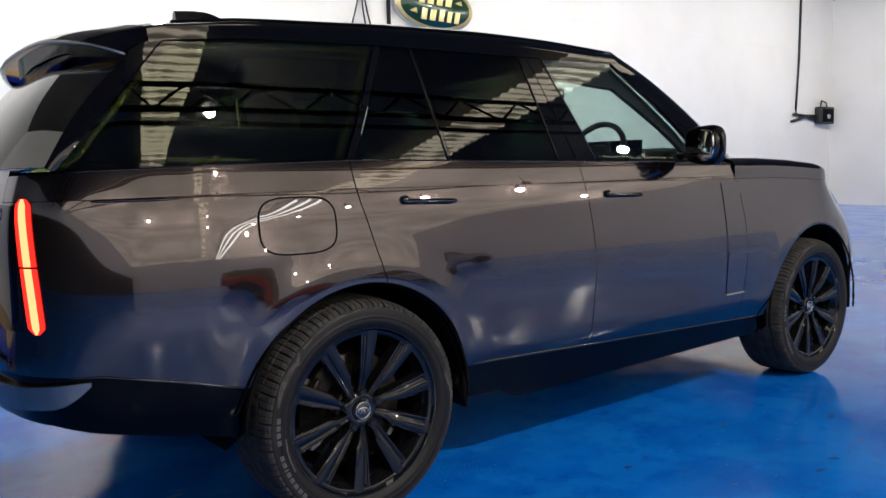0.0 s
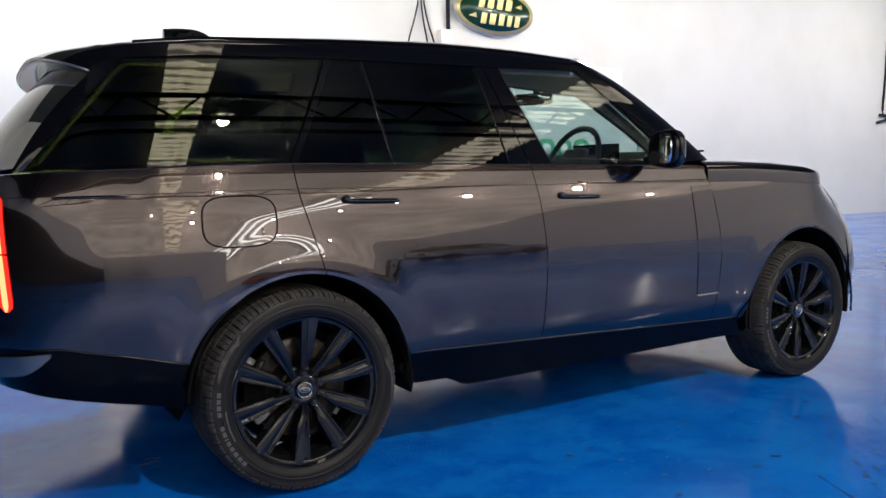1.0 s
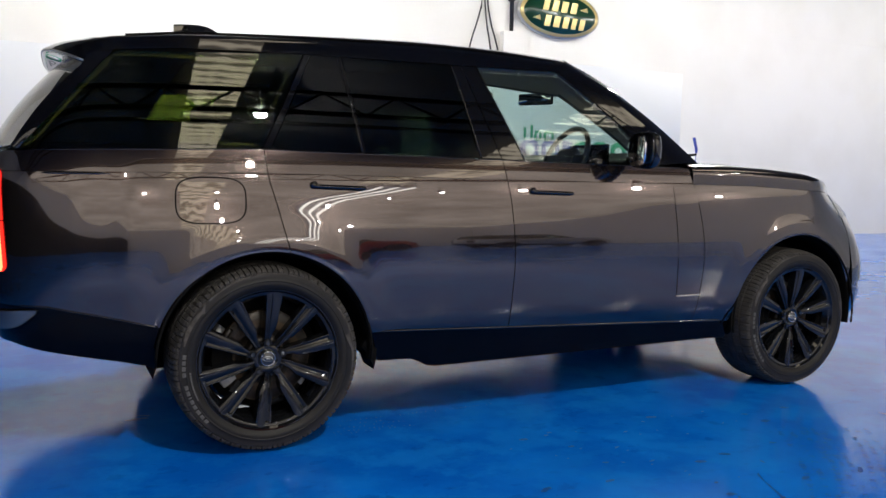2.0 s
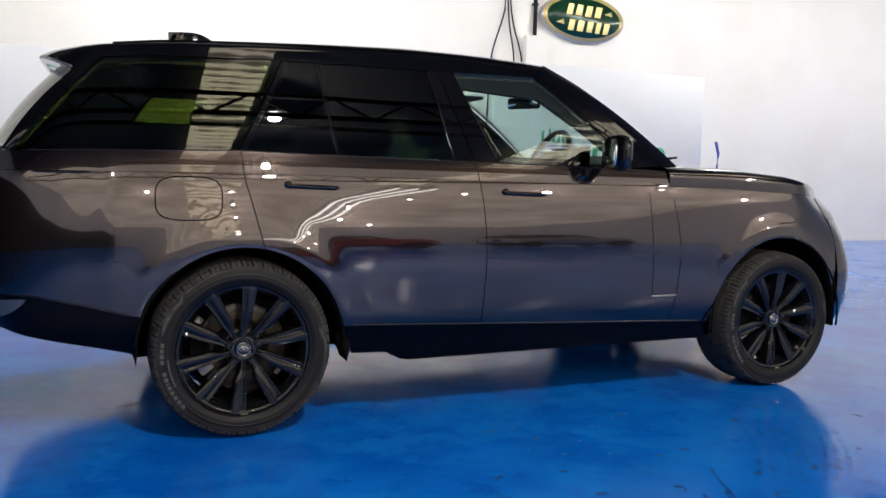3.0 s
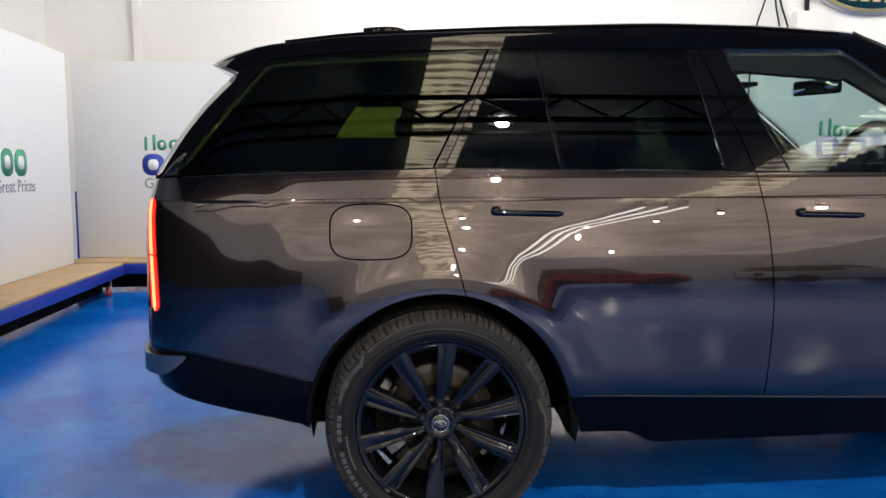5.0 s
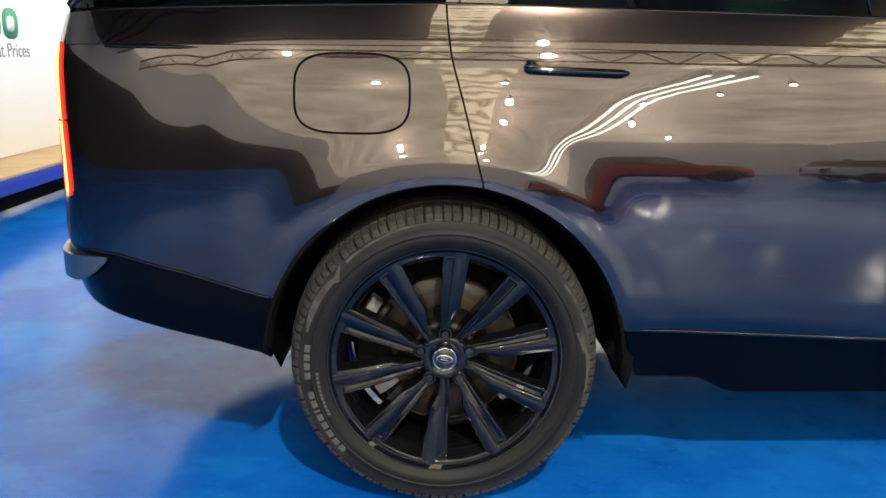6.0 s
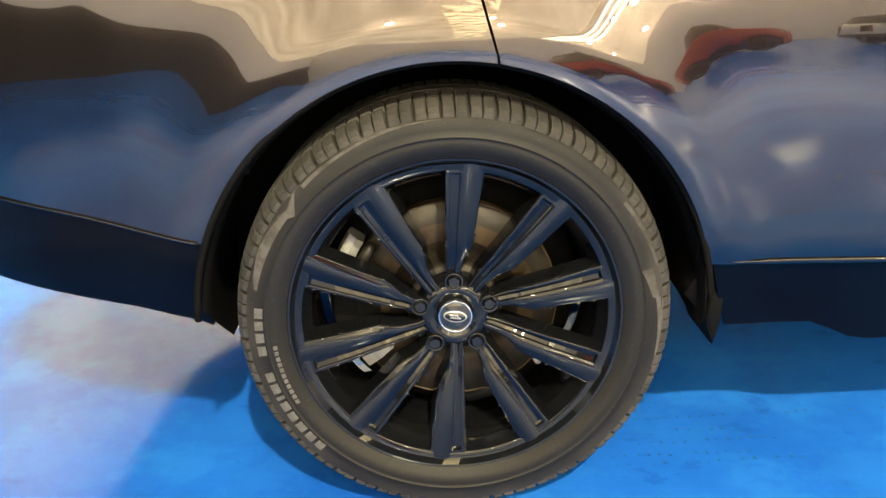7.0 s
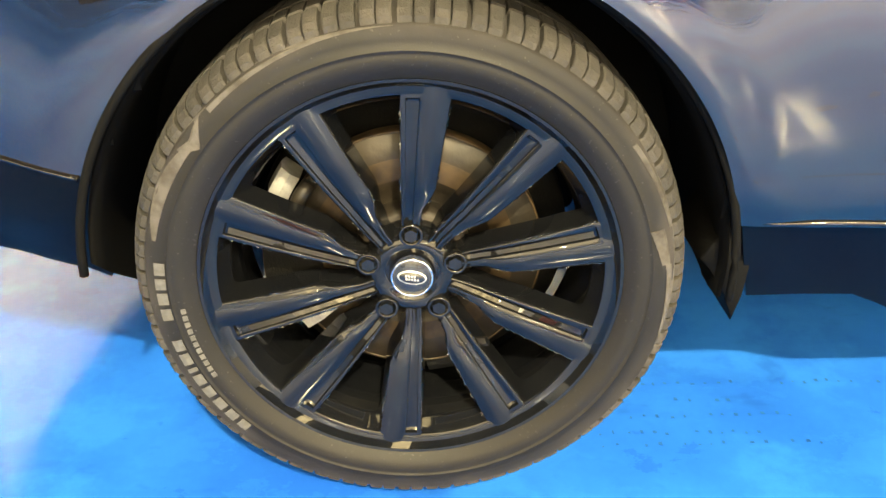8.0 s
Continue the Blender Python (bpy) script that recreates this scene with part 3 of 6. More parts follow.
def build_body(car):
    def quarter(side):
        z1 = crease(-0.4) - 0.0009
        left = [Vector((S_GATE, tail_edge(S_GATE) + (crease(-1) - 0.0009 - tail_edge(S_GATE)) * j / 26)) for j in range(27)]
        edge = [Vector((S_GATE + (-0.416 - S_GATE) * i / 26, 0)) for i in range(27)]
        edge = [Vector((p.x, tail_edge(p.x))) for p in edge]
        bottom = path_of(edge, arc(REAR_ARCH, 160.0, 79.8, 40))
        bottom[26] = (edge[-1] + arc(REAR_ARCH, 160.0, 79.8, 40)[0]) / 2
        right = door_edge(REAR_LINE, bottom[-1].y, crease(0) - 0.0009, 26, -GAP)
        bottom[-1] = right[0]
        xt = right[-1].x
        # the crease runs on; its points follow the bottom's spacing
        n = len(bottom) - 1
        top = []
        for i in range(n + 1):
            x = S_GATE + (xt - S_GATE) * (i / n)
            top.append(Vector((x, crease(x) - 0.0009)))
        left[-1], right[-1] = top[0], top[-1]
        g = to3(coons(left, right, bottom, top), body)
        bm = sheet(g, 0.012)
        sheet(to3(strip(S_GATE, REAR_LINE, 40, 8, GAP), body), 0.012, bm)
        part("quarter_panel", mirrored(bm, side), PAINT, car, "glossy metallic brown-grey rear quarter panel")

    def rear_door(side):
        sweep = arc(REAR_ARCH, 79.8, 10.6, 36)
        sill = [Vector((sweep[-1].x + (at_height(MID_LINE, 0.46) - GAP - sweep[-1].x) * i / 24, 0)) for i in range(25)]
        sill = [Vector((p.x, sill_edge(p.x))) for p in sill]
        sill[0] = sweep[-1]
        bottom = path_of(sweep, sill)
        left = door_edge(REAR_LINE, bottom[0].y, crease(0) - 0.0009, 26, GAP)
        bottom[0] = left[0]
        right = door_edge(MID_LINE, sill_edge(1.1), crease(1.1) - 0.0009, 26, -GAP)
        bottom[-1] = right[0]
        n = len(bottom) - 1
        top = [Vector((left[-1].x + (right[-1].x - left[-1].x) * i / n, 0)) for i in range(n + 1)]
        top = [Vector((p.x, crease(p.x) - 0.0009)) for p in top]
        left[-1], right[-1] = top[0], top[-1]
        bm = sheet(to3(coons(left, right, bottom, top), body), 0.012)
        sheet(to3(strip(REAR_LINE, MID_LINE, 40, 8, GAP), body), 0.012, bm)
        return part("rear_door", mirrored(bm, side), PAINT, car, "glossy metallic brown-grey rear door, shut")

    def front_door(side):
        n = 60
        left = door_edge(MID_LINE, sill_edge(1.12), crease(1.1) - 0.0009, 26, GAP)
        right = door_edge(FRONT_LINE, sill_edge(2.25), crease(2.2) - 0.0009, 26, -GAP)
        bottom = [Vector((left[0].x + (right[0].x - left[0].x) * i / n, 0)) for i in range(n + 1)]
        bottom = [Vector((p.x, sill_edge(p.x))) for p in bottom]
        top = [Vector((left[-1].x + (right[-1].x - left[-1].x) * i / n, 0)) for i in range(n + 1)]
        top = [Vector((p.x, crease(p.x) - 0.0009)) for p in top]
        bottom[0], bottom[-1], left[-1], right[-1] = left[0], right[0], top[0], top[-1]
        bm = sheet(to3(coons(left, right, bottom, top), body), 0.012)
        sheet(to3(strip(MID_LINE, FRONT_LINE, 40, 8, GAP), body), 0.012, bm)
        return part("front_door", mirrored(bm, side), PAINT, car, "glossy metallic brown-grey front door, shut")

    def fender(side):
        n0 = 12
        sweep = arc(FRONT_ARCH, 180.0, 22.0, 60)
        base = [Vector((at_height(FRONT_LINE, 0.41) + GAP + (sweep[0].x - at_height(FRONT_LINE, 0.41) - GAP) * i / n0, 0)) for i in range(n0 + 1)]
        base = [Vector((p.x, sill_edge(p.x))) for p in base]
        base[-1] = sweep[0]
        bottom = path_of(base, sweep)
        left = door_edge(FRONT_LINE, bottom[0].y, crease(2.22) - 0.0009, 26, GAP)
        bottom[0] = left[0]
        right = curve([bottom[-1], (3.475, 0.80), (3.46, 0.95), (3.40, crease(3.40) - 0.0009)], 26)
        n = len(bottom) - 1
        top = [Vector((left[-1].x + (right[-1].x - left[-1].x) * i / n, 0)) for i in range(n + 1)]
        top = [Vector((p.x, crease(p.x) - 0.0009)) for p in top]
        left[-1], right[-1] = top[0], top[-1]
        bm = sheet(to3(coons(left, right, bottom, top), body), 0.012)
        part("front_fender", mirrored(bm, side), PAINT, car, "glossy metallic brown-grey front fender")

    def sill(side):
        n = 50
        left = [Vector((0.445 + 0.045 * (1 - j / 8), 0.30 + (sill_edge(0.445) - 0.003 - 0.30) * j / 8)) for j in range(9)]
        low = [(0.44, 0.346), (0.66, 0.340), (0.75, 0.292), (2.53, 0.308)]
        left = [Vector((p.x, 0.346 + (p.y - 0.30) / (sill_edge(0.445) - 0.303) * (sill_edge(0.445) - 0.349))) for p in left]
        right = [Vector((2.53, 0.308 + (sill_edge(2.53) - 0.311) * j / 8)) for j in range(9)]
        bottom = [Vector((left[0].x + (2.53 - left[0].x) * i / n, lerp_table(low, left[0].x + (2.53 - left[0].x) * i / n))) for i in range(n + 1)]
        bottom[0], bottom[-1] = left[0], right[0]
        top = [Vector((left[-1].x + (2.53 - left[-1].x) * i / n, 0)) for i in range(n + 1)]
        top = [Vector((p.x, sill_edge(p.x) - 0.003)) for p in top]
        bm = sheet(to3(coons(left, right, bottom, top), body, -0.006), 0.03)
        part("sill", mirrored(bm, side), LOWER, car, "gloss black sill trim under the doors")
        trim = [body(0.47 + (2.48 - 0.47) * i / 60, sill_edge(0.47 + (2.48 - 0.47) * i / 60) + 0.004, -0.002) for i in range(61)]
        part("sill_strip", mirrored(tube(trim, [0.002, 0.004] + [0.0065] * 57 + [0.004, 0.002], sides=8), side), BLACK, car)

    def lower_bumper(side):
        n = 50
        s0 = S_TAIL
        # the paint's lower edge and the bumper's foot, from the tail round to the wheel arch
        top = [Vector((s0 + (-0.418 - s0) * i / n, 0)) for i in range(n + 1)]
        top = [Vector((p.x, tail_edge(p.x) - 0.003)) for p in top]
        foot = lambda s: lerp_table([(-1.9, 0.515), (-1.1, 0.508), (-1.0, 0.500), (-0.77, 0.457), (-0.44, 0.395)], s)
        bottom = [Vector((s0 + (-0.444 - s0) * i / n, 0)) for i in range(n + 1)]
        bottom = [Vector((p.x, foot(p.x))) for p in bottom]
        left = [top[0].lerp(bottom[0], 1 - j / 10) for j in range(11)]
        right = [Vector((-0.444 + 0.026 * (j / 10) ** 1.5, 0.385 + (top[-1].y - 0.385) * j / 10)) for j in range(11)]
        bottom[-1], top[-1] = right[0], right[-1]
        bm = sheet(to3(coons(left, right, bottom, top), body, -0.004), 0.03)
        part("rear_lower_bumper", mirrored(bm, side), LOWER, car, "gloss black lower rear bumper")
        lip = [body(s0 + 0.9 + (-0.43 - s0 - 0.9) * i / 40, tail_edge(s0 + 0.9 + (-0.43 - s0 - 0.9) * i / 40) - 0.001, 0.001) for i in range(41)]
        part("bumper_strip", mirrored(tube(lip, 0.0035, sides=6), side), BLACK, car)
        # satin insert that wraps the bumper's corner
        g = []
        upright = lambda s, z, out: Vector((*body(s, 0.60, out).xy, z))
        for i in range(15):
            s = -1.34 + (-0.865 + 1.34) * i / 14
            w = 0.066 * math.sin(math.pi * (0.06 + 0.44 * min(1, (14 - i) / 3))) if i > 10 else 0.066
            g.append([upright(s, 0.622 + w * (j / 3 - 1) + 0.012 * step(-1.1, -0.86, s), 0.014 * (1 - step(-0.97, -0.855, s)) + 0.006) for j in range(4)])
        part("bumper_insert", mirrored(sheet(g, 0.02), side), INSERT, car, "satin silver insert round the rear bumper corner")

    def tail(side):
        n = 20
        g = [[body(S_TAIL + (S_GATE - GAP - S_TAIL) * i / n, 0.70 + (1.238 - 0.70) * j / 20) for j in range(21)] for i in range(n + 1)]
        bm = sheet(g, 0.012)
        part("tailgate_skin", mirrored(bm, side), PAINT, car)
        g = [[body(S_TAIL + (S_GATE - GAP - S_TAIL) * i / n, 0.655 + 0.041 * j / 4) for j in range(5)] for i in range(n + 1)]
        part("rear_bumper", mirrored(sheet(g, 0.02), side), PAINT, car)
        # black panel inboard of the lamp, and the lamp
        c = sx(-0.985, 0.7)
        g = [[body(c - 0.34 + 0.30 * i / 8, 0.78 + 0.36 * j / 10, 0.003) for j in range(11)] for i in range(9)]
        part("lamp_panel", mirrored(sheet(g, 0.004), side), BLACK, car, "gloss black panel on the tailgate")
        halves = ((0.775, 0.962), (0.968, 1.158))
        for z0, z1 in halves:
            lamp = None
            for w, mat, out in ((0.030, TAIL_RED, 0.004), (0.013, TAIL_CORE, 0.0055)):
                rows = []
                for i in range(7):
                    u = -1 + 2 * i / 6
                    row = []
                    for j in range(13):
                        v = j / 12
                        z = z0 + (z1 - z0) * v
                        end = min(1.0, math.sqrt(max(0.0, 1 - max(0, (abs(z - 0.967) - 0.165) / 0.0265) ** 2)))
                        lean = 0.02 * (0.967 - z) / 0.19
                        row.append(body(c + lean + u * w * (0.25 + 0.75 * end), z, out))
                    rows.append(row)
                ob = part("tail_lamp" if lamp is None else "lamp_core", mirrored(sheet(rows, 0.003, lip=0.001), side), mat, lamp or car,
                          "lit red tail lamp strip" if lamp is None else "")
                lamp = lamp or ob

    def cap(side):
        # flap over the filler: a rounded square; a dark ring stands in for its shaded joint
        cx, cz, w, h, e = -0.226, 1.05, 0.132, 0.0885, 3.4
        def ring(k, grow):
            a = math.tau * k / 64
            c, s = math.cos(a), math.sin(a)
            return (cx + (w + grow) * math.copysign(abs(c) ** (2 / e), c), cz + (h + grow) * math.copysign(abs(s) ** (2 / e), s))
        if side < 0:
            return
        gap_ring = tube([body(*ring(k, 0.0015), 0.0005) for k in range(64)], 0.0028, sides=6, closed=True)
        part("filler_gap", gap_ring, PLASTIC, car)
        rows = []
        for k in range(65):
            x1, z1 = ring(k % 64, -0.002)
            rows.append([body(cx + (x1 - cx) * j / 8, cz + (z1 - cz) * j / 8, 0.0012) for j in range(9)])
        bm = bmesh.new()
        vs = [[bm.verts.new(p) for p in r] for r in rows[:-1]]
        for k in range(64):
            a, b = vs[k], vs[(k + 1) % 64]
            for j in range(8):
                bm.faces.new((a[j], b[j], b[j + 1], a[j + 1]))
        bmesh.ops.remove_doubles(bm, verts=bm.verts, dist=0.0004)
        bmesh.ops.recalc_face_normals(bm, faces=bm.faces)
        if sum(f.normal.y for f in bm.faces) > 0:
            bmesh.ops.reverse_faces(bm, faces=bm.faces)
        part("filler_flap", bm, PAINT, car, "rounded square filler flap")

    def handles(side, doors):
        for door, x0, z in ((doors[0], 0.172, 1.112), (doors[1], 1.218, 1.098)):
            bm = bmesh.new()
            pts = [body(x0 + 0.235 * i / 14, z - 0.008 * i / 14, 0.010 if 0 < i < 14 else 0.004) for i in range(15)]
            tube(pts, [0.007] + [0.0115] * 13 + [0.007], bm, sides=10)
            bmesh.ops.scale(bm, vec=(1, 1.15, 0.8), verts=bm.verts, space=Matrix.Translation(-sum((p for p in pts), Vector()) / 15))
            part("door_handle", mirrored(bm, side), BLACK, door, "gloss black door handle, popped out")
            knob = bmesh.new()
            bmesh.ops.create_uvsphere(knob, u_segments=14, v_segments=8, radius=0.017, matrix=Matrix.Translation(body(x0 + 0.012, z + 0.004, 0.006)) @ Matrix.Diagonal((1, 0.75, 0.95, 1)))
            part("handle_end", mirrored(knob, side), BLACK, door)

    def vent(side, door):
        # slim upright side vane ahead of the front door
        g = [[body(2.113 - 0.040 * j / 12 + 0.150 * i / 6, 0.570 + 0.555 * j / 12, 0.0030) for j in range(13)] for i in range(7)]
        part("side_vane", mirrored(sheet(g, 0.004), side), PAINT, door, "slim upright side vane with a bright foot")
        part("vane_foot", mirrored(tube([body(2.112 + 0.153 * i / 6, 0.567, 0.004) for i in range(7)], 0.004, sides=6), side), SATIN, door)

    def groove(side):
        # a dark bar stands in for the shade where the crease deepens
        pts = [body(-0.84 + 0.25 * i / 10, crease(-0.7) - 0.006, -0.002) for i in range(11)]
        part("crease_groove", mirrored(tube(pts, [0.003] + [0.0055] * 8 + [0.004, 0.002], sides=8), side), BLACK, car, "dark slim strip standing in for the shaded groove of the crease")

    def backing(side):
        # dark inner skin behind all joints
        n = 120
        bm = bmesh.new()
        g = []
        for i in range(n + 1):
            s = S_TAIL + (S_NOSE - S_TAIL) * i / n
            p, _ = plan_at(s)
            row = []
            for j in range(25):
                z = 0.30 + 0.90 * j / 24
                row.append(body(s, z, -0.022))
            g.append(row)
        vs = [[bm.verts.new(p) for p in r] for r in g]
        for i in range(n):
            for j in range(24):
                c = sum((g[a][b] for a, b in ((i, j), (i + 1, j), (i, j + 1), (i + 1, j + 1))), Vector()) / 4
                if any(math.hypot(c.x - a[0], c.z - a[1]) < a[2] + 0.012 for a in (REAR_ARCH, FRONT_ARCH)) or c.z < tail_edge(min(c.x, -0.41)) - 0.09 and c.x < -0.3:
                    continue
                if c.z > 1.12 and c.x > 2.3 or c.z < (0.38 if c.x < 0.72 else 0.33):
                    continue
                bm.faces.new((vs[i][j], vs[i + 1][j], vs[i + 1][j + 1], vs[i][j + 1]))
        bmesh.ops.delete(bm, geom=[v for v in bm.verts if not v.link_faces], context="VERTS")
        part("inner_skin", mirrored(bm, side), PLASTIC, car)

    def arches(side):
        for arch, a0, a1 in ((REAR_ARCH, 176, -5), (FRONT_ARCH, 186, -8)):
            cx, cz, r = arch
            g = []
            for i in range(61):
                rr = r - 0.002
                row = []
                for rad, y, more in ((rr + 0.002, -0.955, 0), (rr - 0.002, -0.962, 0), (rr - 0.008, -0.957, 1), (rr - 0.010, -0.93, 4), (rr + 0.004, -0.80, 16), (rr + 0.01, -0.62, 20)):
                    a = radians(a0 + more + (a1 - a0 - more) * i / 60)
                    row.append(Vector((cx + rad * math.cos(a), y, cz + rad * math.sin(a))))
                g.append(row)
            bm = bmesh.new()
            vs = [[bm.verts.new((p[0], p[1], max(p[2], 0.315))) for p in r_] for r_ in g]
            for i in range(60):
                for j in range(5):
                    bm.faces.new((vs[i][j], vs[i + 1][j], vs[i + 1][j + 1], vs[i][j + 1]))
            # black bead added to hide the blue reflection on the panel's cut edge
            lip_y = -0.983 if arch is REAR_ARCH else -0.981
            ring = [(cx + (r - 0.001) * math.cos(radians(a0 + 1 + (a1 - a0) * i / 60)), lip_y, cz + (r - 0.001) * math.sin(radians(a0 + 1 + (a1 - a0) * i / 60))) for i in range(61)]
            part("arch_edge_cover", mirrored(tube(ring, 0.0062, sides=6), side), PLASTIC, car)
            # inner wall of the wheel well
            w = [bm.verts.new((cx + (r + 0.01) * math.cos(radians(a0 + 20 + (a1 - a0 - 20) * i / 60)), -0.62, max(0.315, cz + (r + 0.01) * math.sin(radians(a0 + 20 + (a1 - a0 - 20) * i / 60))))) for i in range(61)]
            bm.faces.new(w)
            part("wheel_arch_liner", mirrored(bm, side), LINING, car, "black plastic wheel arch liner")
        flap = prism([(0.405, 0.418), (0.432, 0.395), (0.450, 0.368), (0.466, 0.314), (0.475, 0.36), (0.484, 0.45), (0.44, 0.47)], -0.945, -0.80, 0.004)
        part("mud_flap", mirrored(flap, side), PLASTIC, car, "black pointed mud flap behind the wheel arch")

    def greenhouse(side, doors):
        b = lambda x: belt(x) + 0.006
        def pane(name, mat, parent, left, right, n=14, m=12, label="", thick=0.004, top=None, out=0.0):
            lo = curve([(left[0][0], b(left[0][0])), (right[0][0], b(right[0][0]))], n)
            le = curve([(left[0][0], b(left[0][0]))] + [p for p in left[1:]], m)
            ri = curve([(right[0][0], b(right[0][0]))] + [p for p in right[1:]], m)
            to = curve([le[-1], ri[-1]], n) if top is None else curve([le[-1]] + top + [ri[-1]], n)
            g = [[cabin(p.x, p.y) + Vector((0, -out, 0)) for p in row] for row in coons(le, ri, lo, to)]
            return part(name, mirrored(sheet(g, thick, lip=0.0015), side), mat, parent, label)

        T = lambda x: (x, rail(x) - 0.006)
        pane("quarter_glass", SMOKED, car, [(-0.895, 0), (-0.722, 1.44), T(-0.56)], [(-0.020, 0), (0.075, 1.44), T(0.180)], 24, 14, "dark tinted rear quarter glass")
        pane("glass_border", LINING, car, [(-0.905, 0), (-0.732, 1.44), T(-0.570)], [(-0.835, 0), (-0.672, 1.44), T(-0.500)], 4, 14, out=-0.007)
        pane("glass_border", LINING, car, [(-0.060, 0), (0.035, 1.44), T(0.140)], [(-0.022, 0), (0.073, 1.44), T(0.178)], 4, 14, out=-0.007)
        for x0, x1 in ((-0.565, 0.182), (0.216, 0.334), (0.351, 0.880)):
            g = [[cabin(x0 + (x1 - x0) * i / 16, rail(x0 + (x1 - x0) * i / 16) - 0.002 - 0.060 * j / 3) + Vector((0, 0.007, 0)) for j in range(4)] for i in range(17)]
            part("glass_border", mirrored(sheet(g, 0.002, lip=0.0005), side), LINING, car if x0 < 0 else doors[0])
        pane("rear_pillar_trim", BLACK, doors[0], [(-0.012, 0), (0.083, 1.44), T(0.189)], [(0.018, 0), (0.108, 1.44), T(0.212)], 4, 12, "gloss black pillar trim")
        pane("door_quarter_glass", DARK, doors[0], [(0.022, 0), (0.112, 1.44), T(0.216)], [(0.408, 0), T(0.332)], 12, 12, "dark tinted fixed door glass")
        pane("window_divider", BLACK, doors[0], [(0.411, 0), T(0.335)], [(0.426, 0), T(0.350)], 2, 12, out=0.001)
        pane("rear_door_glass", DARK, doors[0], [(0.429, 0), T(0.353)], [(0.975, 0), T(0.878)], 16, 12, "dark tinted rear door glass")
        pane("rear_door_pillar_trim", BLACK, doors[0], [(0.979, 0), T(0.882)], [(1.083, 0), T(0.926)], 5, 12, "gloss black pillar trim", out=0.002)
        pane("front_door_pillar_trim", BLACK, doors[1], [(1.088, 0), T(0.931)], [(1.205, 0), T(1.006)], 5, 12, "gloss black pillar trim", out=0.002)
        pane("front_door_glass", CLEAR, doors[1], [(1.210, 0), T(1.011)], [(1.985, 0), (1.79, 1.425), T(1.455)], 18, 14, "clear greenish front door glass")
        # thin bright edges along pillars and the glass foot
        for x0, x1 in ((0.979, 0.882), (1.207, 1.008), (0.411, 0.335)):
            pts = [cabin(x0 + (x1 - x0) * i / 8, b(x0) + (rail(x1) - 0.006 - b(x0)) * i / 8) + Vector((0, -0.003, 0)) for i in range(9)]
            part("pillar_edge", mirrored(tube(pts, 0.0028, sides=6), side), BLACK, car)
        foot = [body(sx(-0.9) + (2.15 - sx(-0.9)) * i / 60, belt(-0.9 + (2.15 + 0.9) * i / 60) + 0.001, -0.003) for i in range(61)]
        part("belt_strip", mirrored(tube(foot, 0.004, sides=6), side), BLACK, car, "gloss black strip along the foot of the side glass")
        # A pillar and mirror sail
        inner = curve([cabin(1.455, rail(1.455) - 0.006), cabin(1.79, 1.425), cabin(1.99, belt(1.99) + 0.006)], 18)
        inner = [p + Vector((0.006, 0, 0.004)) for p in inner]
        outer = curve([(1.585, -0.665, 1.762), (1.80, -0.735, 1.640), (2.08, -0.795, 1.455), (2.35, -0.845, 1.247)], 18)
        g = []
        for i in range(19):
            row = []
            for j in range(7):
                v = j / 6
                p = inner[i].lerp(outer[i], v)
                p.y -= 0.022 * math.sin(math.pi * v)
                p.z += 0.010 * math.sin(math.pi * v)
                row.append(p)
            g.append(row)
        part("windscreen_pillar", mirrored(sheet(g, 0.02), side), BLACK, car, "gloss black windscreen pillar")
        # mirror
        bm = bmesh.new()
        rings = []
        for x, k, inward in ((1.764, 0.90, 0), (1.767, 0.965, 0), (1.776, 1.0, 0), (1.792, 0.985, 0.001), (1.810, 0.92, 0.005), (1.826, 0.78, 0.012), (1.837, 0.56, 0.020), (1.842, 0.28, 0.026)):
            ring = []
            for q in range(40):
                c, w = math.cos(math.tau * q / 40), math.sin(math.tau * q / 40)
                u, v = math.copysign(abs(c) ** 0.6, c), math.copysign(abs(w) ** 0.6, w)
                ring.append(bm.verts.new((x + 0.012 * (u < 0) * abs(u), -1.072 + inward + k * 0.100 * u, 1.304 - 0.2 * inward + k * (0.088 - 0.008 * u) * v)))
            rings.append(ring)
        for a, b_ in zip(rings, rings[1:]):
            for q in range(40):
                bm.faces.new((a[q], a[(q + 1) % 40], b_[(q + 1) % 40], b_[q]))
        bm.faces.new(rings[0])
        bm.faces.new(rings[-1][::-1])
        bmesh.ops.recalc_face_normals(bm, faces=bm.faces)
        crisp(bm, 0.9)
        house = part("door_mirror", mirrored(bm, side), BLACK, car, "gloss black door mirror")
        bm = bmesh.new()
        pts = []
        for q in range(40):
            c, w = math.cos(math.tau * q / 40), math.sin(math.tau * q / 40)
            pts.append((0.082 * math.copysign(abs(c) ** 0.6, c), 0.071 * math.copysign(abs(w) ** 0.6, w)))
        prism(pts, -0.003, 0.003, 0.001, bm)
        bmesh.ops.transform(bm, matrix=Matrix.Translation((1.7612, -1.074, 1.304)) @ Matrix.Rotation(radians(70), 4, "Z"), verts=bm.verts)
        part("mirror_glass", mirrored(bm, side), MIRROR, house, "rear-facing mirror glass")
        part("mirror_arm", mirrored(tube([(1.84, -0.90, 1.262), (1.825, -0.96, 1.266), (1.806, -1.03, 1.274)], [0.022, 0.018, 0.02], sides=10), side), BLACK, house)

    doors = {}
    for side in (1, -1):
        quarter(side)
        doors[side] = (rear_door(side), front_door(side))
        fender(side)
        sill(side)
        lower_bumper(side)
        tail(side)
        cap(side)
        handles(side, doors[side])
        vent(side, doors[side][1])
        groove(side)
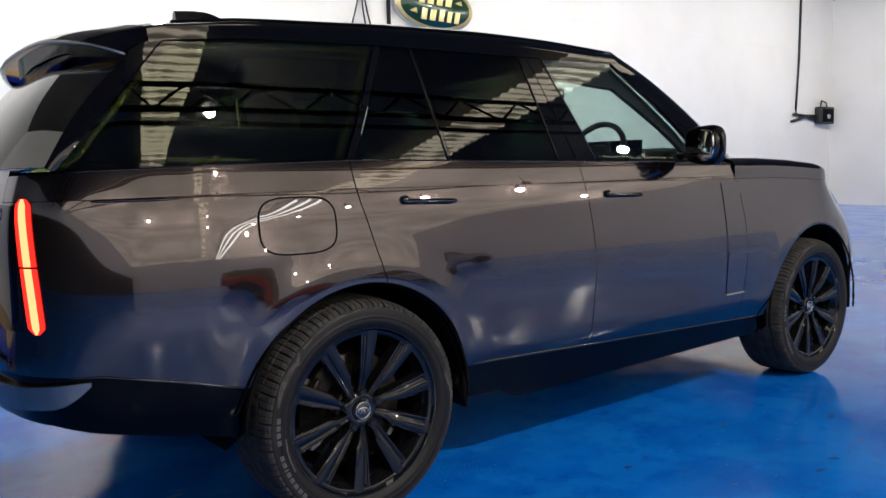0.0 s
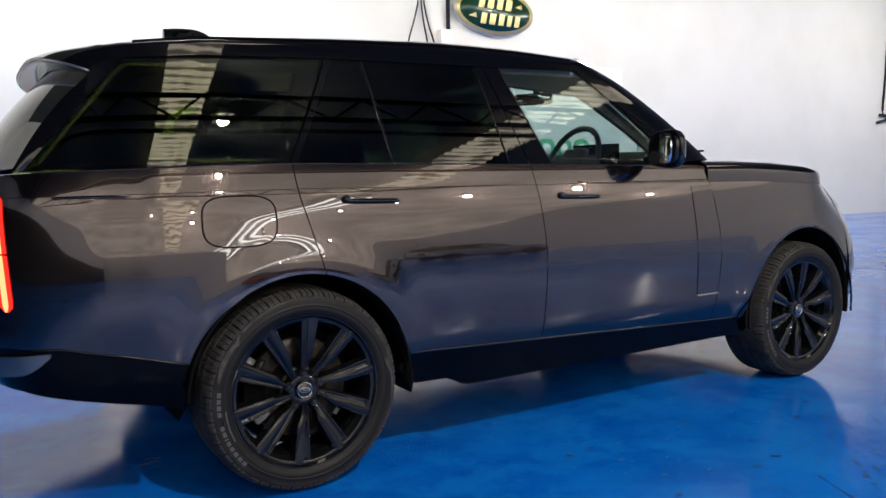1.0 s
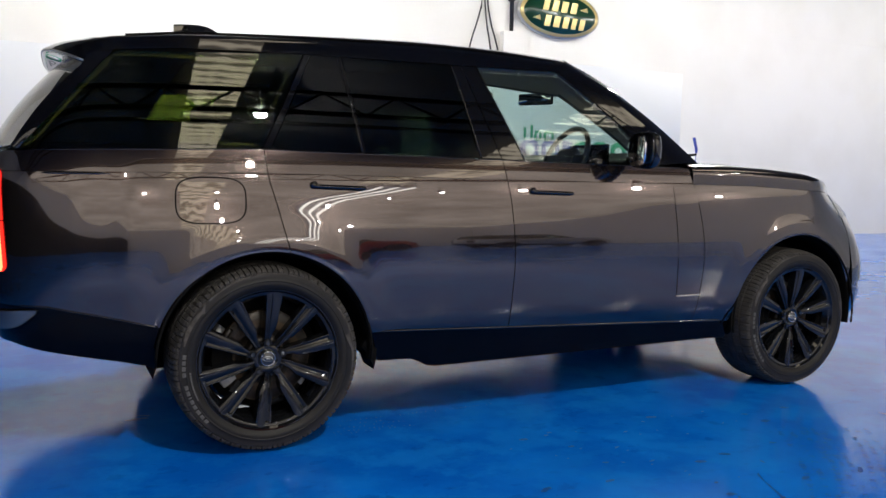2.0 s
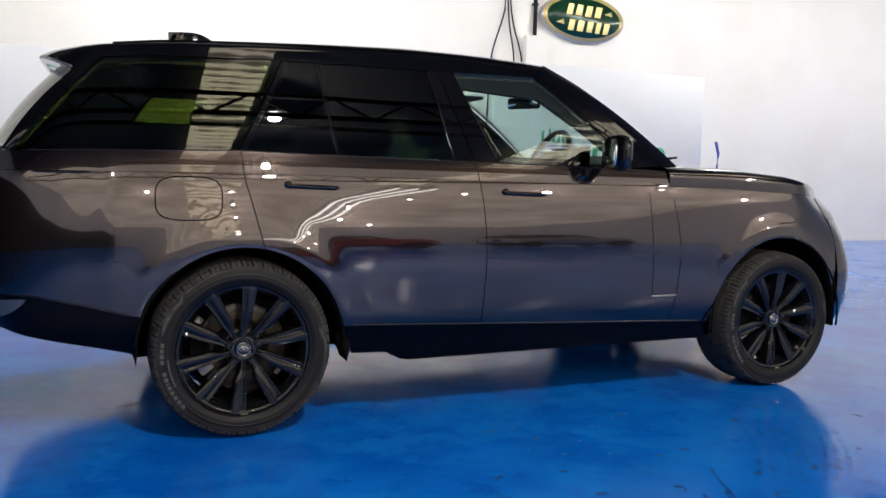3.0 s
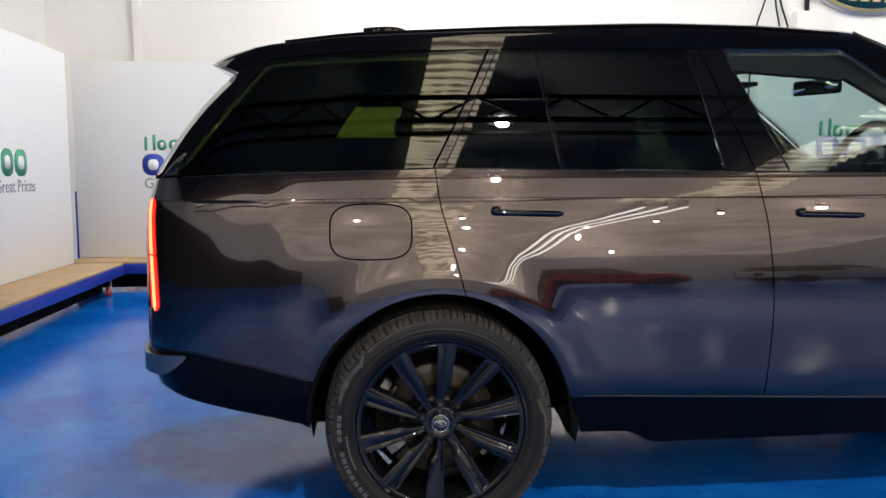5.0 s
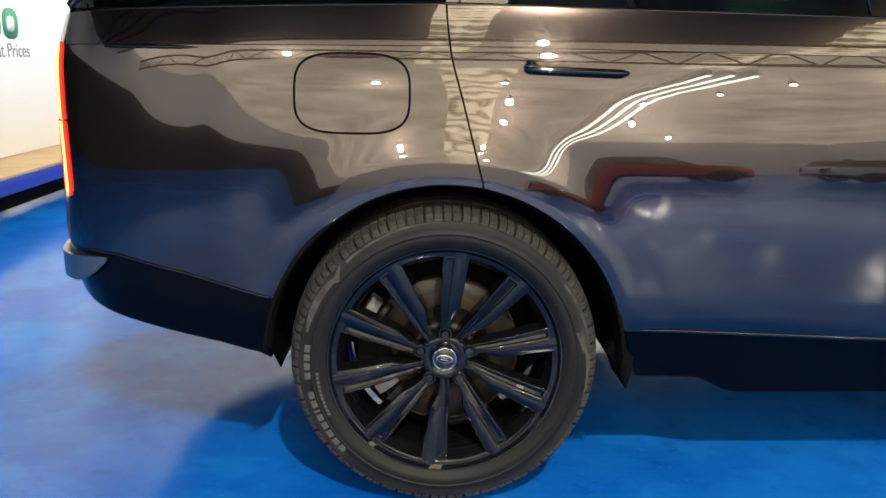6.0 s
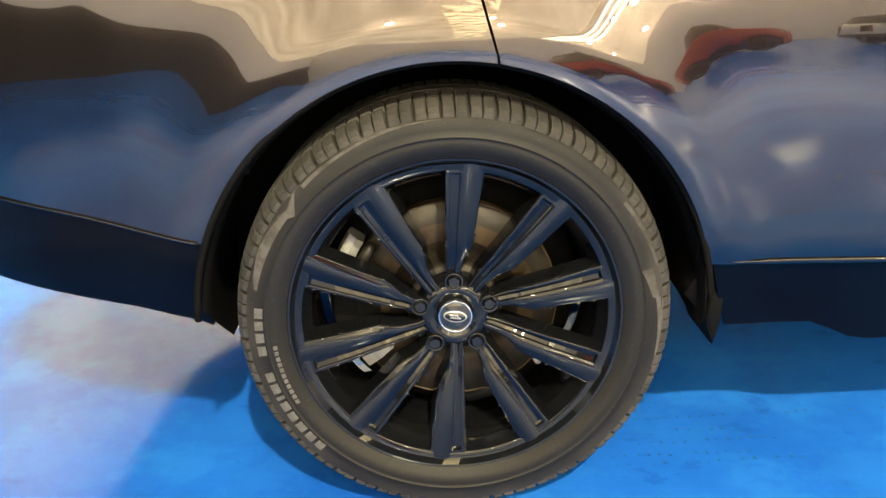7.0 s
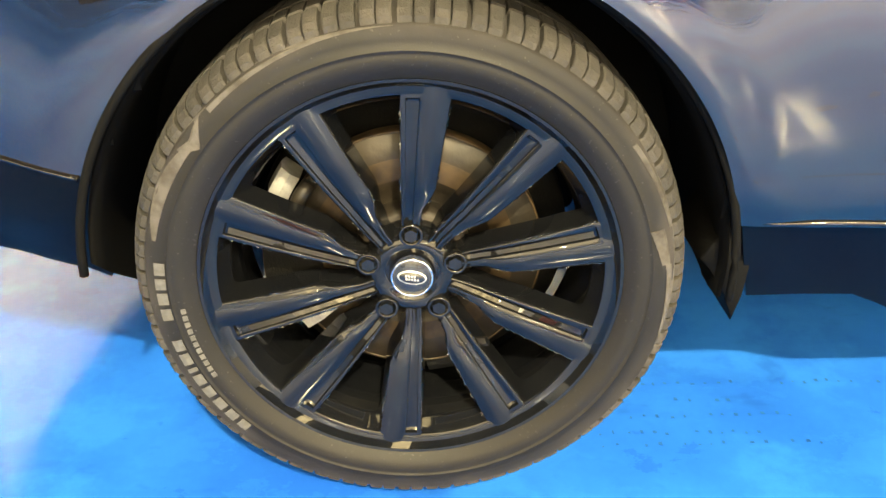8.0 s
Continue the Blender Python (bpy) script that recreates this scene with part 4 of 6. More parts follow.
        backing(side)
        arches(side)
        greenhouse(side, doors[side])

    # roof, spoiler, screens, bonnet, nose
    xs = [-0.60 + (1.50 + 0.60) * i / 44 for i in range(45)]
    g = [[roof_point(x, across(j, 40)) for j in range(41)] for x in xs]
    part("roof", sheet(g, 0.02), BLACK, car, "gloss black roof")
    for side in (1, -1):
        # the roof's upright shoulder, in line with the side glass
        g = [[cabin(-0.60 + 2.10 * i / 40, rail(-0.60 + 2.10 * i / 40) - 0.003 + (shoulder(-0.60 + 2.10 * i / 40) + 0.0035) * j / 4) for j in range(5)] for i in range(41)]
        part("roof_rail", mirrored(sheet(g, 0.015), side), BLACK, car, "gloss black roof rail above the side glass")
        pts = [roof_point(-0.5 + 1.95 * i / 40, -0.94) + Vector((0, 0, 0.003)) for i in range(41)]
        part("roof_ditch", mirrored(tube(pts, 0.004, sides=6), side), PLASTIC, car)
    # the spoiler runs on from roof and shoulders and closes on a thin lip
    def edge(u):
        """The roof's rear edge, its upright shoulders at both ends."""
        if abs(u) <= 1:
            return roof_point(-0.598, u)
        e = cabin(-0.598, rail(-0.598) + shoulder(-0.598) * (1.2 - abs(u)) / 0.2)
        return Vector((e.x, math.copysign(e.y, u), e.z))
    def lip(u):
        u = max(-1.0, min(1.0, u / 1.2))
        a = abs(u)
        return Vector((-0.822 + 0.155 * a ** 3.2, 0.742 * math.copysign(1 - (1 - a) ** 1.25, u), 1.668 - 0.082 * a ** 2.6))
    us = [-1.2 + 0.05 * k for k in range(4)] + [across(k, 24) for k in range(25)] + [1.05 + 0.05 * k for k in range(4)]
    g = []
    for i in range(11):
        f = i / 10
        g.append([edge(u).lerp(lip(u), f) + Vector((0, 0, (0.016 - 0.006 * abs(u)) * math.sin(math.pi * f) * f ** 0.5)) for u in us])
    part("spoiler", sheet(g, 0.005, lip=0.002), BLACK, car, "gloss black roof spoiler over the tailgate")
    inner = lambda u: Vector((-0.715 + 0.075 * abs(u / 1.2) ** 3, 0.715 * u / 1.2, 1.628 - 0.050 * abs(u / 1.2) ** 2.6))
    g = [[(lip(u) + Vector((0.004, 0, -0.008))).lerp(inner(u), i / 6) for u in us] for i in range(7)]
    part("spoiler_underside", sheet(g, 0.006), BLACK, car)
    part("spoiler_lip", tube([lip(u) + Vector((0.001, 0, -0.006)) for u in us], 0.0042, sides=6), SATIN, car, "bright thin lip along the spoiler")
    for side in (1, -1):
        # cheek between the spoiler, the glass and the rear window
        fore = curve([(-0.560, rail(-0.56) - 0.004), (-0.598, 1.584), (-0.690, 1.480)], 8)
        aft = curve([(-0.600, rail(-0.60) + 0.001), (-0.664, 1.584), (-0.694, 1.474)], 8)
        g = [[cabin(a.x + (b.x - a.x) * k / 4, a.y + (b.y - a.y) * k / 4) + Vector((0, 0.002, 0)) for k in range(5)] for a, b in zip(fore, aft)]
        part("spoiler_cheek", mirrored(sheet(g, 0.012), side), BLACK, car)
    base = lambda u: Vector((-1.035 + 0.115 * abs(u) ** 3, 0.800 * u, 1.245))
    head = lambda u: Vector((-0.745 + 0.100 * abs(u) ** 3, 0.738 * u, 1.625 - 0.035 * abs(u) ** 3))
    g = [[base(-1 + 2 * j / 20).lerp(head(-1 + 2 * j / 20), i / 12) + Vector((-0.02, 0, 0.008)) * math.sin(math.pi * i / 12) for j in range(21)] for i in range(13)]
    part("rear_window", sheet(g, 0.004), DARK, car, "dark tinted rear window")
    for side in (1, -1):
        g = []
        for i in range(13):
            a = base(-1).lerp(head(-1), i / 12) + Vector((-0.02, 0, 0.008)) * math.sin(math.pi * i / 12)
            lo = curve([(-0.895, belt(-0.895) + 0.006), (-0.722, 1.44), (-0.56, rail(-0.56) - 0.006)], 12)[i]
            b = cabin(lo.x, lo.y)
            g.append([a.lerp(b, j / 6) + Vector((-0.003, -0.003, 0)) * math.sin(math.pi * j / 6) for j in range(7)])
        part("tail_pillar", mirrored(sheet(g, 0.02), side), BLACK, car, "gloss black rear pillar")
        g = [[body(S_TAIL + (S_GATE - S_TAIL) * i / 14, 1.238).lerp(base(-(i / 14)), j / 4) for j in range(5)] for i in range(15)]
        part("tailgate_ledge", mirrored(sheet(g, 0.01), side), PAINT, car)
    wb = lambda u: Vector((2.62 - 0.27 * abs(u) ** 2.2, 0.845 * u, 1.262 - 0.015 * abs(u)))
    wt = lambda u: Vector((1.745 - 0.16 * abs(u) ** 2.2, 0.665 * u, 1.797 - 0.035 * abs(u) ** 3))
    g = [[wb(-1 + 2 * j / 24).lerp(wt(-1 + 2 * j / 24), i / 14) + Vector((0.012, 0, 0.03)) * math.sin(math.pi * i / 14) for j in range(25)] for i in range(15)]
    part("windscreen", sheet(g, 0.005), CLEAR, car, "clear windscreen")
    g = [[roof_point(1.50, across(j, 24)).lerp(wt(across(j, 24)), i / 4) + Vector((0, 0, -0.002)) for j in range(25)] for i in range(5)]
    part("roof_header", sheet(g, 0.02), BLACK, car)
    part("cowl", sheet([[wb(-1 + 2 * j / 24) + Vector((0.10 * i / 3 - 0.02, 0, -0.012 - 0.012 * i / 3)) for j in range(25)] for i in range(4)], 0.01), PLASTIC, car, "black scuttle at the windscreen foot")
    for side in (1, -1):
        part("wiper", mirrored(tube([(2.60, -0.15, 1.285), (2.50, -0.50, 1.300), (2.40, -0.76, 1.305)], [0.010, 0.010, 0.006], sides=6), side), PLASTIC, car)
    # bonnet: a clamshell that laps over the fenders down to the crease
    def bonnet_point(x, f):
        e = body(sx(x, 0.6), crease(x) + 0.0009)
        top = lerp_table(BONNET, x)
        a = math.pi / 2 * (1 - abs(f)) ** 1.5
        y = math.copysign(abs(e.y) * max(0.0, math.cos(a)) ** 0.33, f)
        z = e.z + (top - e.z) * math.sin(a) ** 0.33
        return Vector((x + 0.21 * step(2.9, 3.43, x) * (1 - min(1.0, abs(y) / 0.95) ** 2.5), y, z))
    def nose_point(f):
        s1 = sx(3.40, 0.6)
        p = body(s1 + (S_NOSE - s1) * (1 - abs(f)), 1.094)
        return Vector((p.x, math.copysign(p.y, f), p.z))
    g = []
    for i in range(45):
        t = i / 44
        row = []
        for j in range(41):
            f = -1 + 2 * j / 40
            if t < 0.78:
                row.append(bonnet_point(2.205 + (3.12 - 2.205) * t / 0.78, f))
            else:
                k = (t - 0.78) / 0.22
                a0 = bonnet_point(3.12, f)
                d0 = (a0 - bonnet_point(3.09, f)) / 0.03 * 0.36
                a1 = nose_point(f)
                d1 = Vector((0.22 * (1 - 0.6 * abs(f)), 0, -0.30 if abs(f) < 0.97 else -0.05))
                h0, h1, h2, h3 = 2 * k ** 3 - 3 * k ** 2 + 1, k ** 3 - 2 * k ** 2 + k, -2 * k ** 3 + 3 * k ** 2, k ** 3 - k ** 2
                row.append(h0 * a0 + h1 * d0 + h2 * a1 + h3 * d1)
        g.append(row)
    part("bonnet", sheet(g, 0.012), PAINT, car, "glossy metallic brown-grey clamshell bonnet")
    for side in (1, -1):
        # nose with lamp and bumper
        s0 = sx(3.48, 0.6)
        g = [[body(s0 + (S_NOSE - s0) * i / 24, 0.33 + (1.09 - 0.33) * j / 24) for j in range(25)] for i in range(25)]
        part("front_bumper", mirrored(sheet(g, 0.02), side), PAINT, car, "glossy metallic brown-grey front bumper")
        low = [[body(sx(3.44, 0.6) + (S_NOSE - sx(3.44, 0.6)) * i / 24, 0.27 + 0.062 * j / 5, -0.003) for j in range(6)] for i in range(25)]
        part("front_lower_bumper", mirrored(sheet(low, 0.02), side), LOWER, car)
        lens = [[body(sx(3.43, 0.6) + 0.30 * i / 10, 0.965 + (crease(3.42) - 0.008 - 0.965) * j / 8, 0.004) for j in range(9)] for i in range(11)]
        lamp = part("head_lamp", mirrored(sheet(lens, 0.006), side), LENS, car, "clear head lamp")
        core = [[body(sx(3.46, 0.6) + 0.30 * i / 8, 0.975 + 0.105 * j / 4, -0.001) for j in range(5)] for i in range(9)]
        part("lamp_reflector", mirrored(sheet(core, 0.004), side), CHROME, lamp)
        side_vent = [[body(sx(3.60, 0.5) + 0.035 * i / 3 + 0.02 * (j / 8), 0.58 + 0.20 * j / 8, 0.004) for j in range(9)] for i in range(4)]
        part("bumper_blade", mirrored(sheet(side_vent, 0.006), side), SATIN, car, "satin upright blade on the front bumper")
    part("grille", box(3.70, 3.835, -0.42, 0.42, 0.80, 0.98, 0.02), BLACK, car)
    # shark fin aerial
    fin = bmesh.new()
    rows = []
    for i in range(12):
        f = i / 11
        x = -0.245 + 0.265 * f
        zr = roof_point(x, 0).z - 0.01
        h = 0.112 * (1 - f ** 4.5) + 0.006
        w = 0.034 * (1 - 0.35 * f)
        rows.append([Vector((x, w * a, zr + h * c)) for a, c in ((-1, 0), (-0.72, 0.55), (-0.42, 0.93), (0, 1.0), (0.42, 0.93), (0.72, 0.55), (1, 0))])
    vs = [[fin.verts.new(p) for p in r] for r in rows]
    for i in range(11):
        for j in range(6):
            fin.faces.new((vs[i][j], vs[i + 1][j], vs[i + 1][j + 1], vs[i][j + 1]))
    fin.faces.new(vs[0])
    bmesh.ops.recalc_face_normals(fin, faces=fin.faces)
    part("roof_aerial", fin, BLACK, car, "gloss black shark fin aerial", smooth=False)
    under = box(-0.40, 3.35, -0.46, 0.46, 0.285, 0.55, 0.03)
    part("underbody", under, PLASTIC, car, "dark underbody")
    return doors


BONNET = smooth_table([(2.2, 1.268), (2.5, 1.266), (2.8, 1.255), (3.05, 1.236), (3.25, 1.203), (3.37, 1.16), (3.43, 1.122), (3.5, 1.09)], 2.1, 3.5, passes=1, width=3)


# ------------------------------------------------------------------ wheels: axle along y, the outside towards -y
def build_wheel(car, x, y, turn):
    barrel = lathe([(0.286, -0.116), (0.292, -0.121), (0.2940, -0.127), (0.2912, -0.1308), (0.2870, -0.1300), (0.2830, -0.1245), (0.2795, -0.1205), (0.2700, -0.1190), (0.2678, -0.1175), (0.2664, -0.1140),
                    (0.2610, -0.1030), (0.2560, -0.0940), (0.2544, -0.0915), (0.2535, -0.0860), (0.2500, -0.070), (0.247, -0.03), (0.244, 0.05), (0.252, 0.11), (0.285, 0.125)], steps=144)
    crisp(barrel, 0.5)
    wheel = part("wheel", barrel, RIM, car, "gloss black ten-spoke alloy wheel with a dusty tyre")
    wheel.matrix_basis = pose(x, y, 0.400, 0, 0, turn)
    # tyre
    prof = [(0.2840, -0.112), (0.2894, -0.126), (0.2946, -0.1325), (0.3032, -0.1365), (0.3066, -0.1395), (0.3195, -0.1425), (0.3217, -0.1415), (0.3268, -0.1419), (0.3274, -0.1431), (0.3284, -0.1431), (0.3290, -0.1420), (0.3410, -0.1425), (0.3548, -0.1395), (0.3574, -0.1375),
            (0.3590, -0.1345), (0.3622, -0.124), (0.3680, -0.106), (0.3790, -0.06), (0.3832, 0.0), (0.3827, 0.06), (0.3810, 0.104), (0.3763, 0.122), (0.3651, 0.135), (0.3410, 0.1425), (0.3152, 0.141), (0.2894, 0.126), (0.2840, 0.112)]
    bm = lathe(prof, steps=144)
    for v in bm.verts:
        v.co.z = max(v.co.z, -0.3880)
    tyre = part("tyre", bm, RUBBER, wheel, "black tyre with brown dust on its sidewall")
    # shoulder and centre tread blocks
    bm = bmesh.new()
    count = 104

    def block(profile, a0, a1):
        rings = [[bm.verts.new((r * math.cos(a), o, r * math.sin(a))) for r, o in profile] for a in (a0, a0 + 0.15 * (a1 - a0), a1 - 0.15 * (a1 - a0), a1)]
        for q in (0, 3):
            for v in rings[q]:
                v.co *= 0.997
        m = len(profile)
        for q in range(3):
            for k in range(m):
                bm.faces.new((rings[q][k], rings[q][(k + 1) % m], rings[q + 1][(k + 1) % m], rings[q + 1][k]))
        bm.faces.new(rings[0])
        bm.faces.new(rings[-1][::-1])

    for k in range(count):
        a = math.tau * k / count
        w = math.tau / count * 0.405
        jig = 0.1 * w * (1 if k % 2 else -1)
        block([(0.3570, -0.1350), (0.3665, -0.1330), (0.3748, -0.1235), (0.3795, -0.109), (0.3845, -0.084), (0.3755, -0.081)], a - w + jig, a + w + jig)
        block([(0.3797, 0.082), (0.3887, 0.085), (0.3879, 0.108), (0.3844, 0.122), (0.3746, 0.132)], a - w, a + w)
        block([(0.3760, -0.076), (0.3856, -0.074), (0.3888, -0.030), (0.3789, -0.028)], a - w * 1.15, a + w * 0.95)
        block([(0.3789, 0.028), (0.3890, 0.030), (0.3890, 0.074), (0.3789, 0.076)], a - w * 1.15, a + w * 0.95)
    bmesh.ops.recalc_face_normals(bm, faces=bm.faces)
    for v in bm.verts:
        v.co.z = max(v.co.z, -0.3884)
    lathe([(0.3789, -0.022), (0.3890, -0.020), (0.3890, 0.020), (0.3789, 0.022)], steps=120, bm=bm)
    for v in bm.verts:
        v.co.z = max(v.co.z, -0.3884)
    part("tread", bm, TREAD, wheel, smooth=False)
    # dusty arrow flashes and plain bars in the place of the moulded words
    def arc_patch(a0, a1, r0, r1, name, mat, n=14):
        bmx = bmesh.new()
        top, low = [], []
        for i in range(n + 1):
            f = i / n
            a = radians(a0 + (a1 - a0) * f)
            ra, rb = r0(f) if callable(r0) else r0, r1(f) if callable(r1) else r1
            row = []
            for r in (ra, (ra + rb) / 2, rb):
                off = float(np.interp(r, [p[0] for p in prof[4:16]], [p[1] for p in prof[4:16]])) - 0.0010
                row.append(bmx.verts.new((r * math.cos(a), off, r * math.sin(a))))
            top.append(row)
        for i in range(n):
            for k in range(2):
                bmx.faces.new((top[i][k], top[i + 1][k], top[i + 1][k + 1], top[i][k + 1]))
        ext = bmesh.ops.extrude_face_region(bmx, geom=list(bmx.faces))
        bmesh.ops.translate(bmx, vec=(0, 0.002, 0), verts=[v for v in ext["geom"] if isinstance(v, bmesh.types.BMVert)])
        bmesh.ops.recalc_face_normals(bmx, faces=bmx.faces)
        part(name, bmx, mat, tyre, smooth=False)

    arc_patch(166, 142, lambda f: 0.3427 - 0.004 * f, lambda f: 0.3436 + 0.014 * math.sin(math.pi * min(1, 0.1 + f * 0.8)), "dust_flash", DUST)
    arc_patch(144, 133, lambda f: 0.3565 - 0.026 * (1 - abs(2 * f - 0.6)) ** 1.0 * (f < 0.8), lambda f: 0.3599 - 0.002 * f, "dust_flash", DUST)
    arc_patch(133, 92, lambda f: 0.3487 + 0.008 * f, lambda f: 0.3619 - 0.005 * f, "dust_flash", DUST)
    arc_patch(36, 15, lambda f: 0.3479 + 0.006 * f, lambda f: 0.3599 - 0.001 * f, "dust_flash", DUST)
    arc_patch(15, 6, lambda f: 0.3281 + 0.012 * f, lambda f: 0.3591, "dust_flash", DUST)
    arc_patch(6, -16, lambda f: 0.3453 + 0.010 * f, lambda f: 0.3582, "dust_flash", DUST)
    for a0, a1 in ((171.5, 174.6), (175.6, 178.4), (179.4, 182.4), (183.6, 186.6), (192.4, 195.4), (196.4, 199.6), (200.8, 201.9), (203.0, 206.0), (207.0, 210.0), (211.2, 214.4), (215.6, 218.6), (219.8, 222.6)):
        arc_patch(a0, a1, 0.3307, 0.3449, "sidewall_bar", MARK, 3)
    for k in range(11):
        arc_patch(184 + k * 2.0, 185.4 + k * 2.0, 0.3114, 0.3178, "sidewall_bar", MARK, 2)
    # spokes: the trailing half is a flat blade with a cut-off foot, the leading half a sunk channel that runs on to the hub
    trail = [(0.055, 0.011), (0.075, 0.0115), (0.104, 0.0185), (0.120, 0.0285), (0.135, 0.0355), (0.16, 0.0395), (0.20, 0.0460), (0.27, 0.0580), (0.29, 0.061)]
    lead = [(0.055, -0.0125), (0.08, -0.0130), (0.27, -0.0085), (0.29, -0.008)]

    def face(r):
        return lerp_table([(0.055, -0.0945), (0.09, -0.0985), (0.13, -0.1060), (0.18, -0.1125), (0.23, -0.1160), (0.29, -0.1200)], r)

    def spoke():
        bms = bmesh.new()
        rings = []
        for r in (0.055, 0.070, 0.084, 0.096, 0.104, 0.112, 0.120, 0.128, 0.136, 0.150, 0.170, 0.195, 0.22, 0.240, 0.252, 0.2585, 0.2615, 0.2640, 0.2680, 0.2790):
            a, b, yy = lerp_table(lead, r), lerp_table(trail, r), face(r)
            dip = step(0.2640, 0.2600, r)
            wide = b - a
            c0, c1 = a + 0.10 * wide, a + (0.40 if r > 0.14 else 0.40 + 0.22 * step(0.14, 0.085, r)) * wide
            e, g, k = 0.0032, 0.0048 * dip, 0.0015
            bow = 0.0030 * step(0.09, 0.14, r)
            edge = [(e * (1 - math.sin(radians(q))), e * (1 - math.cos(radians(q)))) for q in (90, 67.5, 45, 22.5, 0)]
            pro = [(a - 0.004, yy + 0.045), (a - 0.0015, yy + 0.014)] + [(a + u, yy + v) for u, v in edge]
            pro += [(c0, yy + 0.0002), (c0 + k * 0.5, yy + 0.0006 * dip), (c0 + k, yy + g), ((c0 + c1) / 2, yy + g + 0.0022 * dip), (c1 - k, yy + g), (c1 - k * 0.5, yy + 0.0006 * dip), (c1, yy)]
            pro += [(c1 + (b - c1) * 0.18, yy - 0.62 * bow), (c1 + (b - c1) * 0.42, yy - bow), (c1 + (b - c1) * 0.68, yy - 0.78 * bow), (b - 0.006, yy - 0.22 * bow)]
            pro += [(b - u, yy + v) for u, v in edge[::-1]] + [(b + 0.0015, yy + 0.014), (b + 0.005, yy + 0.045)]
            rings.append([bms.verts.new((t, o, r)) for t, o in pro])
        for p0, p1 in zip(rings, rings[1:]):
            for i in range(len(p0)):
                bms.faces.new((p0[i], p0[(i + 1) % len(p0)], p1[(i + 1) % len(p0)], p1[i]))
        bms.faces.new(rings[0])
        bms.faces.new(rings[-1][::-1])
        bmesh.ops.recalc_face_normals(bms, faces=bms.faces)
        return crisp(bms, 0.42)
    first = part("spoke", spoke(), RIM, wheel)
    for k in range(1, 10):
        ob = new("spoke", first.data)
        ob.parent = wheel
        ob.matrix_basis = pose(0, 0, 0, 0, 36 * k, 0)
    first.matrix_basis = pose(0, 0, 0, 0, 0, 0)
    # drops left on the spokes after a wash
    rng = random.Random(int(100 * x) + turn)
    drops = bmesh.new()
    for _ in range(900):
        k, r = rng.randrange(10), 0.07 + 0.20 * rng.random() ** 0.9
        side = rng.choice((lerp_table(lead, r) + 0.001, lerp_table(trail, r) - 0.001)) + 0.002 * (rng.random() - 0.5)
        yy = face(r) + 0.0010
        a = radians(36 * k)
        size = 0.0007 + 0.0017 * rng.random() ** 2
        at = Vector((side * math.cos(a) + r * math.sin(a), yy, -side * math.sin(a) + r * math.cos(a)))
        if at.z > 0.09 and rng.random() < 0.6:
            continue
        bmesh.ops.create_icosphere(drops, subdivisions=1, radius=size, matrix=Matrix.Translation(at) @ Matrix.Diagonal((1.3, 0.6, 1.3, 1)))
    drop = part("water_spray", drops, WATER, wheel, "small clear water drops on the spokes")
    drop["kind"] = "stuff"
    # hub, nuts, cap
    part("hub", lathe([(0.0, -0.085), (0.030, -0.088), (0.040, -0.094), (0.046, -0.0955), (0.054, -0.094), (0.062, -0.088), (0.070, -0.074), (0.076, -0.05), (0.080, -0.02)], steps=60), RIM, wheel)
    nut_bm = bmesh.new()
    bmesh.ops.create_cone(nut_bm, cap_ends=True, segments=6, radius1=0.0105, radius2=0.0098, depth=0.018, matrix=Matrix.Rotation(radians(90), 4, "X"))
    nut = None
    for k in range(5):
        a = radians(90 + 72 * k)
        well = lathe([(0.0128, -0.0985), (0.0158, -0.1005), (0.0172, -0.097), (0.0172, -0.08), (0.0125, -0.08), (0.0125, -0.0975)], steps=24)
        ob = part("nut_well", well, RIM, wheel)
        ob.matrix_basis = Matrix.Translation((0.0640 * math.cos(a), 0, 0.0640 * math.sin(a)))
        if nut is None:
            nut = part("wheel_nut", nut_bm, RIM, wheel, "black wheel nut", smooth=False)
        else:
            nut = new("wheel_nut", nut.data)
            nut.parent = wheel
        nut.matrix_basis = Matrix.Translation((0.0640 * math.cos(a), -0.093, 0.0640 * math.sin(a)))
    part("centre_cap", lathe([(0.0, -0.1025), (0.0262, -0.1015), (0.0276, -0.1005), (0.0280, -0.09)], steps=48), BADGE, wheel, "dark centre cap with a bright ring")
    part("cap_ring", lathe([(0.0270, -0.100), (0.0276, -0.1038), (0.0294, -0.1042), (0.0305, -0.101), (0.0305, -0.092)], steps=48), CHROME, wheel)
    bm = bmesh.new()
    lathe([(0.0, -0.1032), (0.0205, -0.1030), (0.0210, -0.1015)], steps=40, bm=bm)
    bmesh.ops.scale(bm, vec=(1, 1, 0.52), verts=bm.verts)
    bmesh.ops.rotate(bm, cent=(0, 0, 0), matrix=Matrix.Rotation(radians(8), 3, "Y"), verts=bm.verts)
    part("cap_oval", bm, SILVERINK, wheel)
    bm = bmesh.new()
    lathe([(0.0, -0.1037), (0.0180, -0.1036), (0.0186, -0.1028)], steps=40, bm=bm)
    bmesh.ops.scale(bm, vec=(1, 1, 0.48), verts=bm.verts)
    bmesh.ops.rotate(bm, cent=(0, 0, 0), matrix=Matrix.Rotation(radians(8), 3, "Y"), verts=bm.verts)
    part("cap_face", bm, BADGE, wheel)
    bm = bmesh.new()
